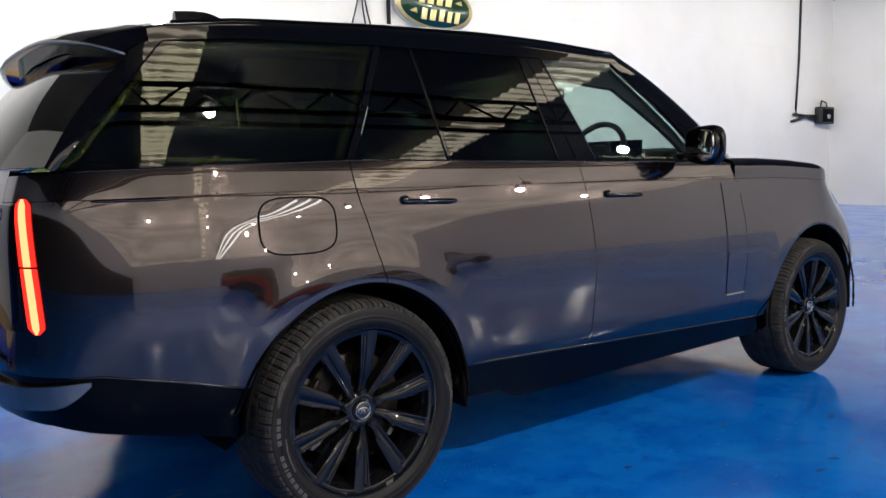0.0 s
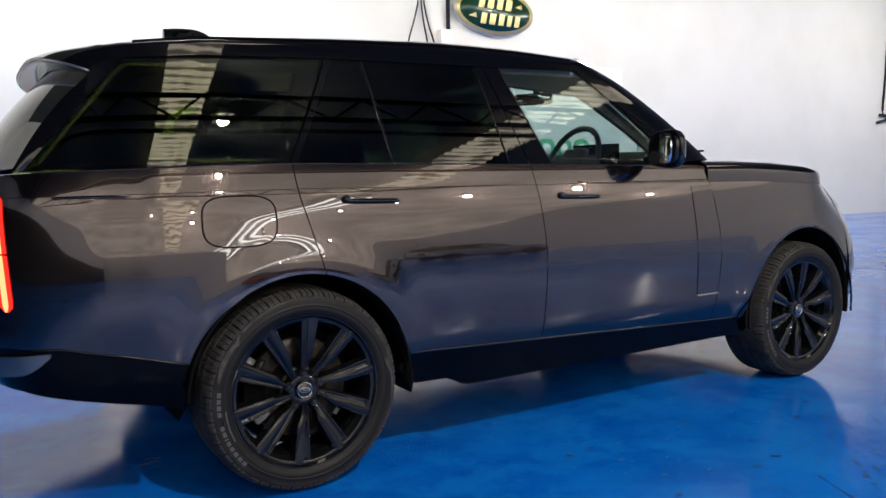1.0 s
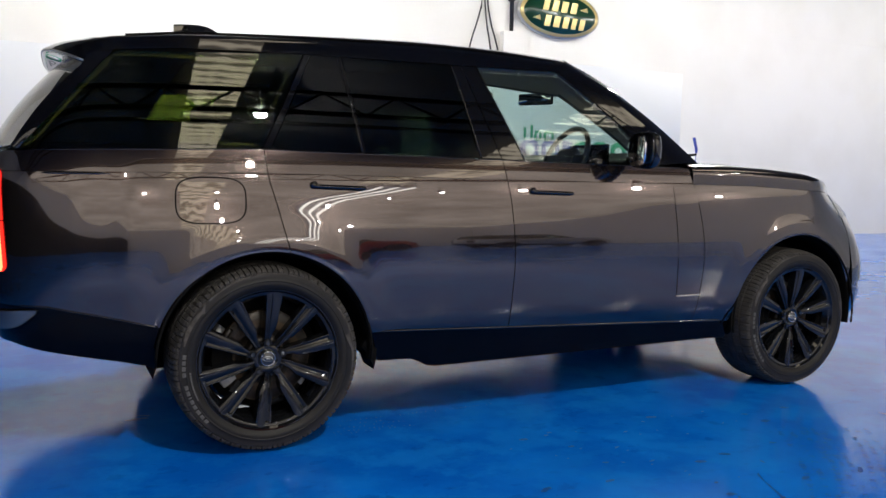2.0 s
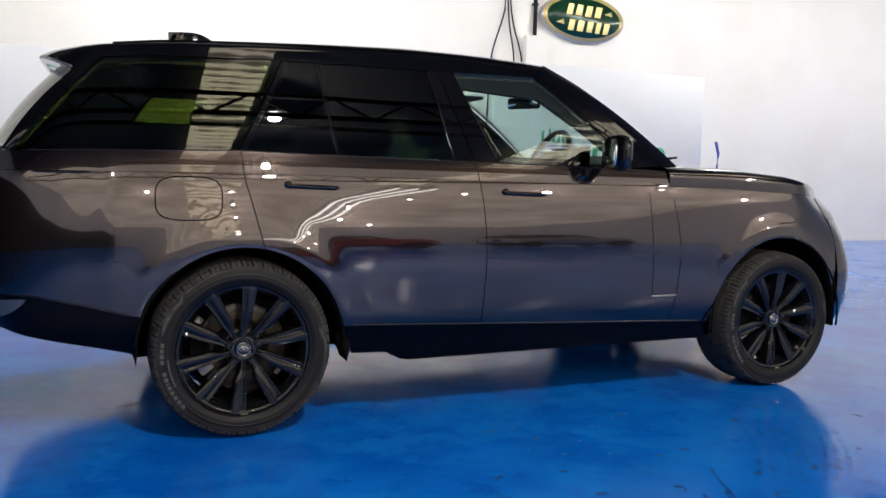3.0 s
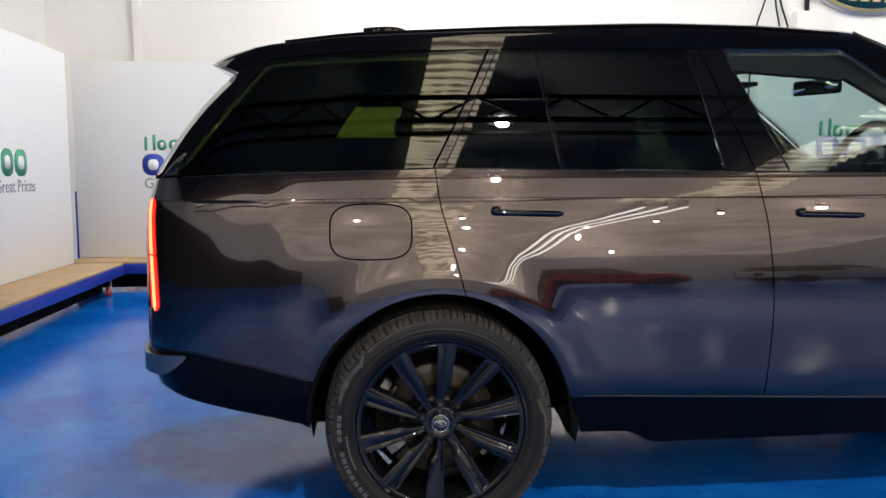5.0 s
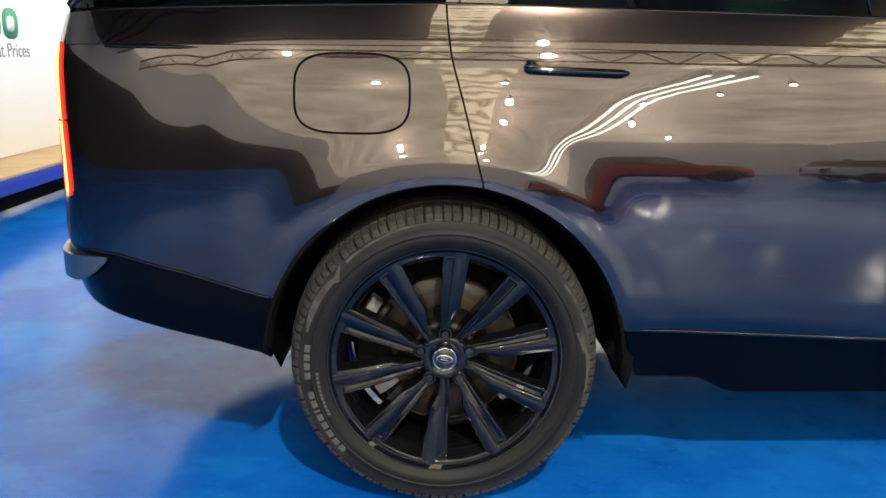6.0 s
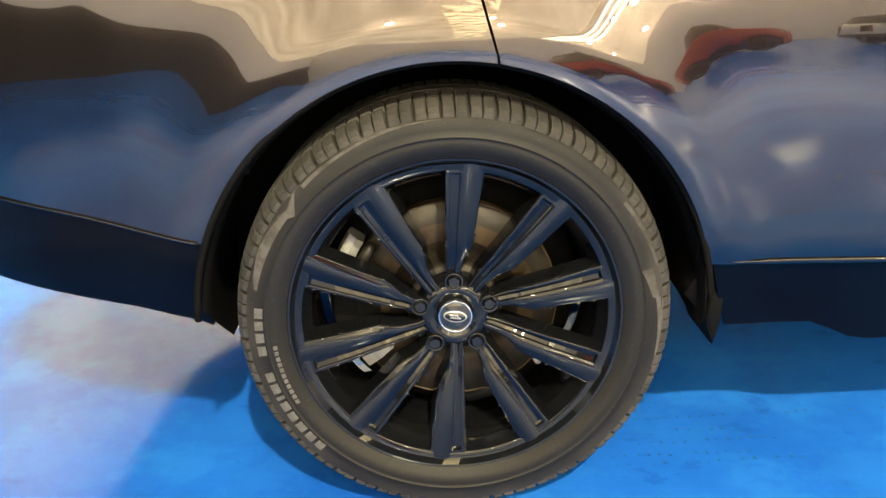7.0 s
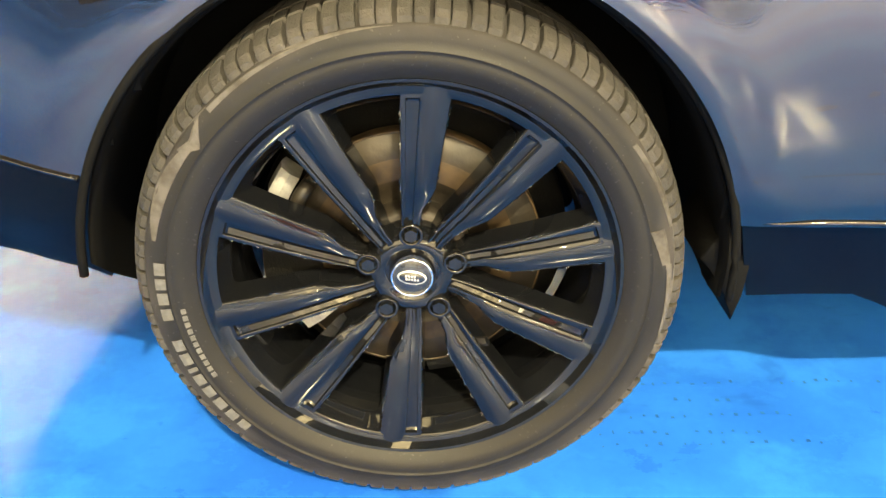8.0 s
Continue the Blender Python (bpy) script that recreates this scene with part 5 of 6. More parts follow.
    for z, row in ((0.0024, (-0.0085, -0.0045, -0.0005, 0.0035)), (-0.0024, (-0.0075, -0.0035, 0.0005, 0.0045, 0.0085))):
        for u in row:
            box(u - 0.0013, u + 0.0013, -0.1046, -0.1035, z - 0.0015, z + 0.0015, 0, bm)
    bmesh.ops.rotate(bm, cent=(0, 0, 0), matrix=Matrix.Rotation(radians(8), 3, "Y"), verts=bm.verts)
    part("cap_bars", bm, SILVERINK, wheel)
    # brake
    disc = lathe([(0.085, -0.022), (0.108, -0.024), (0.112, -0.030), (0.189, -0.030), (0.191, -0.026), (0.191, -0.004), (0.112, -0.004), (0.105, 0.01), (0.085, 0.01)], steps=90)
    part("brake_disc", disc, DISC, wheel, "rust-tinged steel brake disc")
    part("rust_ring", lathe([(0.120, -0.0306), (0.122, -0.0310), (0.150, -0.0310), (0.152, -0.0306)], steps=72), RUST, wheel, "ring of brown rust on the disc")
    part("disc_edge", lathe([(0.1895, -0.0296), (0.1905, -0.031), (0.1925, -0.030), (0.1925, -0.004)], steps=90), RUST, wheel)
    part("disc_bell", lathe([(0.0, -0.062), (0.078, -0.062), (0.086, -0.056), (0.088, -0.022), (0.09, 0.01)], steps=60), DISC, wheel)
    def cast(name, mat, r0, r1, a0, a1, y0, y1, label=""):
        bmc = lathe([(r0, y0), ((r0 + r1) / 2, y0 - 0.006), (r1, y0), (r1 + 0.004, (y0 + y1) / 2), (r1, y1), (r0, y1)], steps=10, closed=True, a0=radians(a0), a1=radians(a1))
        bmesh.ops.holes_fill(bmc, edges=[e for e in bmc.edges if e.is_boundary])
        part(name, bmc, mat, wheel, label, smooth=False)
    cast("brake_caliper", PLASTIC, 0.135, 0.218, 160, 202, -0.050, 0.05, "dark brake caliper behind the spokes")
    cast("caliper_bracket", CALIPER, 0.198, 0.228, 143, 154, -0.022, 0.02, "pale cast bracket")
    cast("caliper_foot", CALIPER, 0.145, 0.205, 203, 217, -0.035, 0.03)
    cast("knuckle", CALIPER, 0.150, 0.192, -46, -33, -0.020, 0.03)
    cast("knuckle_stop", CALIPER, 0.197, 0.214, -42, -35, -0.024, 0.0)
    part("caliper_pin", tube([(-0.165, -0.052, 0.085), (-0.155, -0.054, 0.105), (-0.14, -0.052, 0.125)], 0.011), DISC, wheel)
    part("caliper_pin", tube([(-0.185, -0.052, -0.05), (-0.18, -0.054, -0.02)], 0.010), STEEL, wheel)
    part("suspension_arm", tube([(0.06, 0.0, -0.15), (0.11, -0.01, -0.19), (0.02, 0.0, -0.21)], [0.022, 0.02, 0.018], sides=8), STEEL, wheel)
    part("back_plate", lathe([(0.05, 0.02), (0.20, 0.03), (0.236, 0.03), (0.238, 0.04), (0.05, 0.06)], steps=48), PLASTIC, wheel)
    return wheel


# ------------------------------------------------------------------ cabin
def seat_mesh(x, y, w, lean, z0=0.62, back=0.62):
    if x < 0.6:
        y, w = y * 0.86, w * 0.8
    bm = box(x - 0.02, x + 0.50, y - w / 2, y + w / 2, z0 - 0.14, z0 + 0.05, 0.05)
    b2 = box(-0.07, 0.07, y - w / 2, y + w / 2, 0.0, back, 0.055)
    bmesh.ops.rotate(b2, cent=(0, 0, 0), matrix=Matrix.Rotation(radians(-lean), 3, "Y"), verts=b2.verts)
    bmesh.ops.translate(b2, vec=(x, 0, z0), verts=b2.verts)
    return bm, b2


def build_cabin(car):
    for name, x, ys, w in (("front_seat", 1.30, (-0.42, 0.42), 0.52), ("rear_seat", 0.22, (-0.42, 0.42), 0.56)):
        for y in ys:
            bm, b2 = seat_mesh(x, y, w, 18)
            s = part(name, bm, LEATHER, car, "dark leather seat")
            part("seat_back", b2, LEATHER, s)
            hr = box(-0.05, 0.05, y - 0.15, y + 0.15, 0.0, 0.20, 0.045)
            bmesh.ops.rotate(hr, cent=(0, 0, 0), matrix=Matrix.Rotation(radians(-14), 3, "Y"), verts=hr.verts)
            bmesh.ops.translate(hr, vec=(x - 0.235, 0, z_head), verts=hr.verts)
            part("headrest", hr, LEATHER, s)
            for d in (-0.06, 0.06):
                part("headrest_post", tube([(x - 0.20, y + d, z_head - 0.10), (x - 0.235, y + d, z_head + 0.03)], 0.008), CHROME, s)
    bm = box(0.17, 0.34, -0.14, 0.14, 0.55, 1.12, 0.05)
    bmesh.ops.rotate(bm, cent=(0.25, 0, 0.6), matrix=Matrix.Rotation(radians(-18), 3, "Y"), verts=bm.verts)
    part("rear_seat_middle", bm, LEATHER, car)
    part("cabin_floor", box(0.50, 2.40, -0.80, 0.80, 0.46, 0.52, 0.02), LEATHER, car)
    part("load_floor", box(-0.88, -0.05, -0.70, 0.70, 0.84, 0.87, 0.01), LEATHER, car)
    part("centre_console", box(0.75, 1.95, -0.15, 0.15, 0.5, 0.86, 0.05), LEATHER, car)
    dash = prism([(1.90, 0.80), (1.86, 1.08), (1.93, 1.24), (2.05, 1.305), (2.25, 1.305), (2.50, 1.245), (2.50, 0.80)], -0.70, 0.70, 0.03)
    part("dashboard", dash, LEATHER, car, "dark dashboard")
    part("instrument_screen", box(1.925, 1.94, -0.60, -0.24, 1.21, 1.35, 0.004), BLACK, car)
    part("centre_screen", box(1.86, 1.875, -0.14, 0.16, 1.08, 1.25, 0.004), BLACK, car)
    wheel = lathe([(0.188 + 0.0155 * math.cos(a), 0.0155 * math.sin(a)) for a in [math.tau * i / 10 for i in range(10)]], axis="z", steps=56, closed=True)
    st = part("steering_wheel", wheel, LEATHER, car, "dark steering wheel")
    st.matrix_basis = pose(1.77, -0.42, 1.262, 0, -66, 0)
    hub = box(-0.07, 0.07, -0.085, 0.085, -0.03, 0.015, 0.02)
    box(-0.03, 0.03, -0.185, 0.185, -0.012, 0.004, 0.004, hub)
    box(-0.18, 0.0, -0.02, 0.02, -0.012, 0.004, 0.004, hub)
    part("wheel_boss", hub, LEATHER, st)
    part("steering_column", tube([(1.79, -0.42, 1.25), (1.95, -0.42, 1.17)], 0.04), PLASTIC, car)
    turn = Matrix.Rotation(radians(31), 3, "Z")
    bm = box(1.825, 1.85, -0.115, 0.115, 1.592, 1.660, 0.012)
    bmesh.ops.rotate(bm, cent=(1.84, -0.02, 1.63), matrix=turn, verts=bm.verts)
    mir = part("cabin_mirror", bm, PLASTIC, car, "cabin mirror under the windscreen")
    bm = box(1.821, 1.8245, -0.106, 0.106, 1.599, 1.653, 0)
    bmesh.ops.rotate(bm, cent=(1.84, -0.02, 1.63), matrix=turn, verts=bm.verts)
    part("cabin_mirror_glass", bm, MIRROR, mir)
    part("mirror_stem", tube([(1.85, 0, 1.64), (1.86, 0, 1.70)], 0.02), PLASTIC, mir)
    lining = [[roof_point(-0.5 + 1.95 * i / 20, -0.93 + 1.86 * j / 14) + Vector((0, 0, -0.055)) for j in range(15)] for i in range(21)]
    part("headliner", sheet(lining, 0.01), TRIMGREY, car, "grey headliner")
    for side in (1, -1):
        for x0, x1 in ((0.10, 1.10), (1.14, 2.18)):
            foot = 0.90 if x0 < 1 else 0.46
            g = [[body(x0 + (x1 - x0) * i / 10, foot + (belt(x0) - 0.03 - foot) * j / 8, -0.075) for j in range(9)] for i in range(11)]
            part("door_card", mirrored(sheet(g, 0.02), side), LEATHER, car)
        g = [[body(-0.86 + 0.94 * i / 8, 0.86 + (belt(-0.4) - 0.03 - 0.86) * j / 4, -0.075) for j in range(5)] for i in range(9)]
        part("load_side", mirrored(sheet(g, 0.02), side), LEATHER, car)
        pil = [cabin(1.05 + 0.10 * (1 - i / 6) - 0.05, 1.25 + 0.42 * i / 6) + Vector((0, 0.085, 0)) for i in range(7)]
        part("belt_pillar", mirrored(tube(pil, 0.05, sides=8), side), LINING, car)
        inset = Vector((0, 0.045, 0))
        # linings of the roof rail and of the windscreen pillar
        g = [[cabin(0.96 + 0.52 * i / 12, rail(0.96 + 0.52 * i / 12) - 0.004 - (0.062 + 0.05 * i / 12) * j / 4) + Vector((0, 0.05, 0)) for j in range(5)] for i in range(13)]
        part("rail_lining", mirrored(sheet(g, 0.02), side), TRIMGREY, car)
        edge = curve([(1.47, 1.675), (1.79, 1.425), (1.99, 1.235)], 14)
        g = [[cabin(p.x - 0.10 * j / 4 * (1 - 0.4 * i / 14), p.y - 0.045 * j / 4 * (1 - i / 14)) + Vector((0.03, 0.05, 0)) for j in range(5)] for i, p in enumerate(edge)]
        part("pillar_lining", mirrored(sheet(g, 0.02), side), TRIMGREY, car)
        part("sun_visor", mirrored(box(1.52, 1.66, -0.62, -0.22, 1.655, 1.675, 0.008), side), TRIMGREY, car)
        lo = curve([(-0.90, 1.262), (-0.72, 1.46), (-0.58, 1.63)], 10)
        hi = curve([(-0.47, 1.262), (-0.43, 1.40), (-0.25, 1.655)], 10)
        g = [[cabin(*lo[i].lerp(hi[i], j / 6)) + inset for j in range(7)] for i in range(11)]
        part("tail_pillar_lining", mirrored(sheet(g, 0.02), side), LINING, car)
        g = [[cabin(-0.52 + 0.54 * i / 8, 1.235 + 0.125 * j / 4) + inset for j in range(5)] for i in range(9)]
        part("load_ledge", mirrored(sheet(g, 0.02), side), LINING, car)
        pil = [cabin(0.0 + 0.17 * i / 6, 1.25 + 0.42 * i / 6) + Vector((0, 0.095, 0)) for i in range(7)]
        part("rear_pillar_lining", mirrored(tube(pil, 0.055, sides=8), side), LINING, car)


z_head = 1.325


def build_suv(name, label):
    car = empty(name, label, "car")
    build_body(car)
    for x, y, turn in ((0.0, -0.850, 0), (2.997, -0.850, 0), (0.0, 0.850, 180), (2.997, 0.850, 180)):
        build_wheel(car, x, y, turn)
    build_cabin(car)
    return car


DROP = 0.0115
suv = build_suv("suv", "glossy brown-grey SUV, black roof and wheels, tail lamps lit")
suv.location.z = -DROP


# ------------------------------------------------------------------ the hall
def setting(name, bm, mat, label, smooth=False):
    return tagged(finish(name, bm, mat, None, "", smooth), label, "", "", "structure")


X0, X1, Y0, Y1, HIGH = -11.0, 21.0, -40.0, 8.0, 5.6


def build_hall():
    bm = bmesh.new()
    bmesh.ops.create_grid(bm, x_segments=2, y_segments=2, size=0.5)
    bmesh.ops.scale(bm, vec=(X1 - X0 + 0.4, Y1 - Y0 + 0.4, 1), verts=bm.verts)
    bmesh.ops.translate(bm, vec=((X0 + X1) / 2, (Y0 + Y1) / 2, 0), verts=bm.verts)
    setting("floor", bm, FLOOR, "glossy blue epoxy painted floor with scuffs")
    setting("wall_back", box(X0 - 0.2, X1 + 0.2, Y1, Y1 + 0.25, 0, HIGH), WALL, "white painted block wall")
    setting("wall_front", box(X0 - 0.2, X1 + 0.2, Y0 - 0.25, Y0, 0, HIGH), WALL, "white painted wall across the far side of the hall")
    # out of view: dark below and white above to shape the body's reflections
    setting("wall_left", box(X0 - 0.25, X0, Y0, Y1, 0, 3.1), DULL, "unseen lower side wall, dark to darken the tail's reflections")
    setting("wall_left", box(X0 - 0.25, X0, Y0, Y1, 3.102, HIGH), WALL, "unseen upper side wall, white to brighten the tail's reflections")
    setting("wall_right", box(X1, X1 + 0.25, Y0, Y1, 0, HIGH), WALL, "white painted far side wall")
    setting("ceiling", box(X0 - 0.25, X1 + 0.25, -8.6, Y1 + 0.25, HIGH, HIGH + 0.2), CEIL, "dark unlit roof lining")
    # this half is added as a glowing surface for the body's reflections
    setting("ceiling", box(X0 - 0.25, X1 + 0.25, Y0 - 0.25, -8.602, HIGH, HIGH + 0.2), FARROOF, "unseen far roof, made to glow so the car's paint reflects it")
    setting("wall_return", box(-4.85, -4.6, 2.6, Y1 - 0.001, 0, HIGH - 0.001), WALL, "white painted return wall beside the boards")
    setting("pier", box(-3.43, -3.33, Y1 - 0.06, Y1 - 0.001, 0, HIGH - 0.001, 0.006), WALL, "narrow white painted pier")
    # low courses that show as faint lines on the painted wall
    bm = bmesh.new()
    for z in (0.75, 1.45, 2.9, 4.1):
        box(X0, X1, Y1 - 0.006, Y1, z, z + 0.012, 0, bm)
    setting("wall_course", bm, WALL, "faint block course lines under white paint")
    setting("baseboard", box(X0, X1, Y1 - 0.012, Y1 - 0.001, 0.0, 0.07), WALL, "painted skirting")


build_hall()


def floor_prints():
    """Faint dashes that tyres left on the paint."""
    bm = bmesh.new()
    rng = random.Random(7)
    for y, x0, x1 in ((-0.695, 0.27, 1.25), (-0.745, 0.30, 0.62), (-0.790, 0.28, 0.72), (-0.835, 0.20, 0.66), (-0.865, 0.22, 0.70)):
        x = x0
        while x < x1:
            if rng.random() < 0.62:
                w, d = 0.003 + 0.004 * rng.random(), 0.003 + 0.005 * rng.random()
                yy = y + 0.008 * (rng.random() - 0.5)
                box(x, x + w, yy, yy + d, 0.0003, 0.0008, 0, bm)
            x += 0.02 + 0.008 * rng.random()
    # a few odd scuffs farther out
    for _ in range(15):
        x, y = 1.3 + 1.9 * rng.random(), -2.3 + 0.9 * rng.random()
        a, long = rng.random() * math.pi, 0.010 + 0.030 * rng.random() ** 2
        ring = []
        for q in range(9):
            t = math.tau * q / 9
            u, v = long * math.cos(t), long * (0.18 + 0.2 * rng.random()) * math.sin(t)
            ring.append(bm.verts.new((x + u * math.cos(a) - v * math.sin(a), y + u * math.sin(a) + v * math.cos(a), 0.0007)))
        bm.faces.new(ring)
    # tread tracks that swing past the front wheel: pairs of short bars along two lanes, and a dragged streak
    for (xa, ya), (xb, yb), wide in (((2.30, -1.58), (1.74, -2.24), 0.055), ((2.42, -1.60), (1.86, -2.26), 0.035), ((2.62, -1.68), (2.05, -2.24), 0.045)):
        dx, dy = xb - xa, yb - ya
        far = math.hypot(dx, dy)
        nx, ny = -dy / far, dx / far
        for k in range(int(far / 0.017)):
            f = k * 0.017 / far
            if rng.random() < 0.34 + 0.3 * math.sin(9 * f + xa * 5):
                continue
            for lane in (-1, 0, 1):
                if rng.random() < 0.35:
                    continue
                cx = xa + dx * f + nx * (lane * wide + 0.012 * math.sin(4 * f)) + 0.03 * math.sin(2.6 * f) * nx
                cy = ya + dy * f + ny * lane * wide + 0.03 * math.sin(2.6 * f) * ny
                half, thin = 0.006 + 0.009 * rng.random(), 0.002 + 0.0025 * rng.random()
                ring = [(-half, -thin), (half, -thin * 0.6), (half * 0.9, thin), (-half * 0.8, thin * 0.8)]
                bm.faces.new([bm.verts.new((cx + nx * u + dx / far * v, cy + ny * u + dy / far * v, 0.0008)) for u, v in ring])
    bm.faces.new([bm.verts.new((x, y, 0.0008)) for x, y in ((1.735, -1.925), (1.715, -1.940), (1.600, -2.19), (1.590, -2.30), (1.612, -2.20), (1.690, -2.00))])
    # small dark splashes
    for _ in range(60):
        x, y = 0.75 + 2.0 * rng.random(), -1.15 - 1.15 * rng.random()
        long, a = 0.006 + 0.028 * rng.random() ** 3, 0.9 * (rng.random() - 0.5)
        ring = []
        for q in range(11):
            t = math.tau * q / 11
            u, v = long * math.cos(t) * (0.7 + 0.5 * rng.random()), long * 0.45 * math.sin(t) * (0.6 + 0.7 * rng.random())
            ring.append(bm.verts.new((x + u * math.cos(a) - v * math.sin(a), y + u * math.sin(a) + v * math.cos(a), 0.00105)))
        bm.faces.new(ring)
    # wet scuffs behind the rear wheel
    for _ in range(14):
        x, y = -0.53 + 0.14 * rng.random(), -0.36 + 0.10 * rng.random()
        a, long = 0.5 * (rng.random() - 0.5), 0.008 + 0.028 * rng.random() ** 2
        ring = []
        for q in range(9):
            t = math.tau * q / 9
            u, v = long * math.cos(t), long * (0.15 + 0.25 * rng.random()) * math.sin(t)
            ring.append(bm.verts.new((x + u * math.cos(a) - v * math.sin(a), y + u * math.sin(a) + v * math.cos(a), 0.0007)))
        bm.faces.new(ring)
    ob = finish("tyre_prints", bm, SMUDGE, None, "", False)
    tagged(ob, "faint dark tyre prints on the blue floor", "tyre print", "", "stuff")


floor_prints()


# display boards on wheeled decks
def board(name, x0, y0, turn, long, label, lift=0.0, high=2.45):
    """Origin at the deck's front corner: x along the deck, y towards the board, z up."""
    thing = empty(name, label, "display board", pose(x0, y0, 0, 0, 0, turn), "display boards")
    deep = 0.62
    part("deck", box(0, long, 0, deep, 0.300 + lift, 0.322 + lift, 0.003), PLY, thing, "pale plywood deck")
    part("deck_frame", box(0.002, long - 0.002, -0.004, 0.05, 0.195 + lift, 0.299 + lift, 0.004), BLUE_STEEL, thing, "blue painted steel frame")
    part("deck_frame", box(0.002, long - 0.002, deep - 0.05, deep - 0.002, 0.195 + lift, 0.299 + lift, 0.004), BLUE_STEEL, thing)
    for x in (0.0, long - 0.05):
        part("deck_frame", box(x, x + 0.05, 0.052, deep - 0.052, 0.195 + lift, 0.299 + lift, 0.004), BLUE_STEEL, thing)
    # black sheet stands in for the deep shade below the deck
    part("deck_shade", box(0.06, long - 0.06, 0.20, 0.215, 0.03, 0.195 + lift, 0.002), PLASTIC, thing, "black sheet standing in for the shade under the deck")
    part("board", box(0.0, long, deep - 0.13, deep - 0.10, 0.324 + lift, high, 0.004), PANEL, thing, "white printed display board")
    for x in (-0.012, long + 0.012):
        brace = prism([(0, 0.30), (0.40, 0.30), (0.04, 1.05), (0, 1.05)], -0.02, 0.02)
        bmesh.ops.rotate(brace, cent=(0, 0, 0), matrix=Matrix.Rotation(radians(90), 3, "Z"), verts=brace.verts)
        bmesh.ops.translate(brace, vec=(x, deep - 0.095, lift), verts=brace.verts)
        part("brace", brace, BLUE_STEEL, thing, "blue steel brace")
    for x in (0.18, long - 0.18):
        for y in (0.10, deep - 0.10):
            w = lathe([(0.0, -0.016), (0.05, -0.018), (0.055, -0.010), (0.055, 0.010), (0.05, 0.018), (0.0, 0.016)], steps=24)
            bmesh.ops.translate(w, vec=(x, y, 0.055), verts=w.verts)
            c = part("caster", w, BRASS, thing, "red caster wheel in a steel fork")
            part("caster_fork", box(x - 0.02, x + 0.02, y - 0.026, y - 0.021, 0.05, 0.195 + lift, 0.002), SATIN, c)
            part("caster_plate", box(x - 0.05, x + 0.05, y - 0.045, y + 0.045, 0.180 + lift, 0.194 + lift, 0.002), SATIN, c)
    return thing


def rounded(x0, x1, z0, z1, r, y, t=0.003):
    pts = []
    for cx, cz, a in ((x1 - r, z1 - r, 0), (x0 + r, z1 - r, 90), (x0 + r, z0 + r, 180), (x1 - r, z0 + r, 270)):
        for i in range(7):
            b = radians(a + 15 * i)
            pts.append((cx + r * math.cos(b), cz + r * math.sin(b)))
    return prism(pts, y - t, y)


def words(thing, text, size, x, y, z, mat, name):
    """Flat letters in the built-in face, set upright on a board."""
    c = bpy.data.curves.new(name, "FONT")
    c.body, c.size, c.extrude = text, size, 0.001
    c.materials.append(mat)
    ob = new(name, c)
    ob.parent = thing
    ob.matrix_basis = pose(x, y, z, 90, 0, 0)
    return ob


def print_board(thing, left, y, scale=1.0, lift=0.0):
    """Plain shapes for the three printed words, and the line of small print below."""
    s = scale
    x = left
    # first word, green: slim stems and rings
    for w0, w1, h in ((0.030, 0.062, 0.150), (0.118, 0.150, 0.175)):
        part("printed_shape", rounded(x + w0 * s, x + w1 * s, 1.495 + lift, 1.495 + lift + h * s, 0.012, y), INK_GREEN, thing)
    for w0, w1 in ((0.165, 0.265), (0.290, 0.425)):
        part("printed_shape", rounded(x + w0 * s, x + w1 * s, 1.495 + lift, 1.495 + lift + 0.118 * s, 0.05, y), INK_GREEN, thing)
        part("printed_hole", rounded(x + (w0 + 0.033) * s, x + (w1 - 0.033) * s, 1.495 + lift + 0.030 * s, 1.495 + lift + 0.088 * s, 0.016, y - 0.0034, 0.002), PANEL, thing)
    # second word, blue, and third word, green, in one line
    u = x
    for k, (w, h, mat) in enumerate(((0.235, 0.235, INK_BLUE), (0.245, 0.235, INK_BLUE), (0.13, 0.235, INK_BLUE), (0.21, 0.235, INK_GREEN), (0.245, 0.235, INK_GREEN), (0.225, 0.235, INK_GREEN), (0.245, 0.235, INK_GREEN))):
        bm = rounded(u, u + w * s, 1.222 + lift, 1.222 + lift + h * s, 0.09 * s if w > 0.2 else 0.03 * s, y)
        part("printed_shape", bm, mat, thing)
        if w > 0.2:
            part("printed_hole", rounded(u + 0.062 * s, u + (w - 0.062) * s, 1.222 + lift + 0.058 * s, 1.222 + lift + (h - 0.058) * s, 0.045 * s, y - 0.0034, 0.002), PANEL, thing)
        u += (w + 0.03) * s
    words(thing, "Great", 0.155 * s, x + 0.01, y - 0.001, 1.085 + lift, INK_GREY, "small_print")
    part("small_print_bar", rounded(x + 0.50 * s, x + 0.86 * s, 1.087 + lift, 1.087 + lift + 0.095 * s, 0.02, y), INK_GREY, thing)
    words(thing, "at Great Prices", 0.155 * s, x + 0.93 * s, y - 0.001, 1.085 + lift, INK_GREY, "small_print")


LONG = 3.55
back_board = board("display_board", -3.42, 5.05, 0, LONG, "white display board on a plywood deck with blue wheeled frame")
print_board(back_board, 0.71, 0.489)
front_board = board("display_board", 4.30, 5.05, 0, LONG, "white display board standing behind the car's bonnet", 0.17, 2.74)
print_board(front_board, 0.72, 0.489, 1.26, 0.14)
side_board = board("display_board", -2.78, 1.40, 90, LONG, "white display board turned square to the wall boards")
print_board(side_board, 0.80, 0.489)


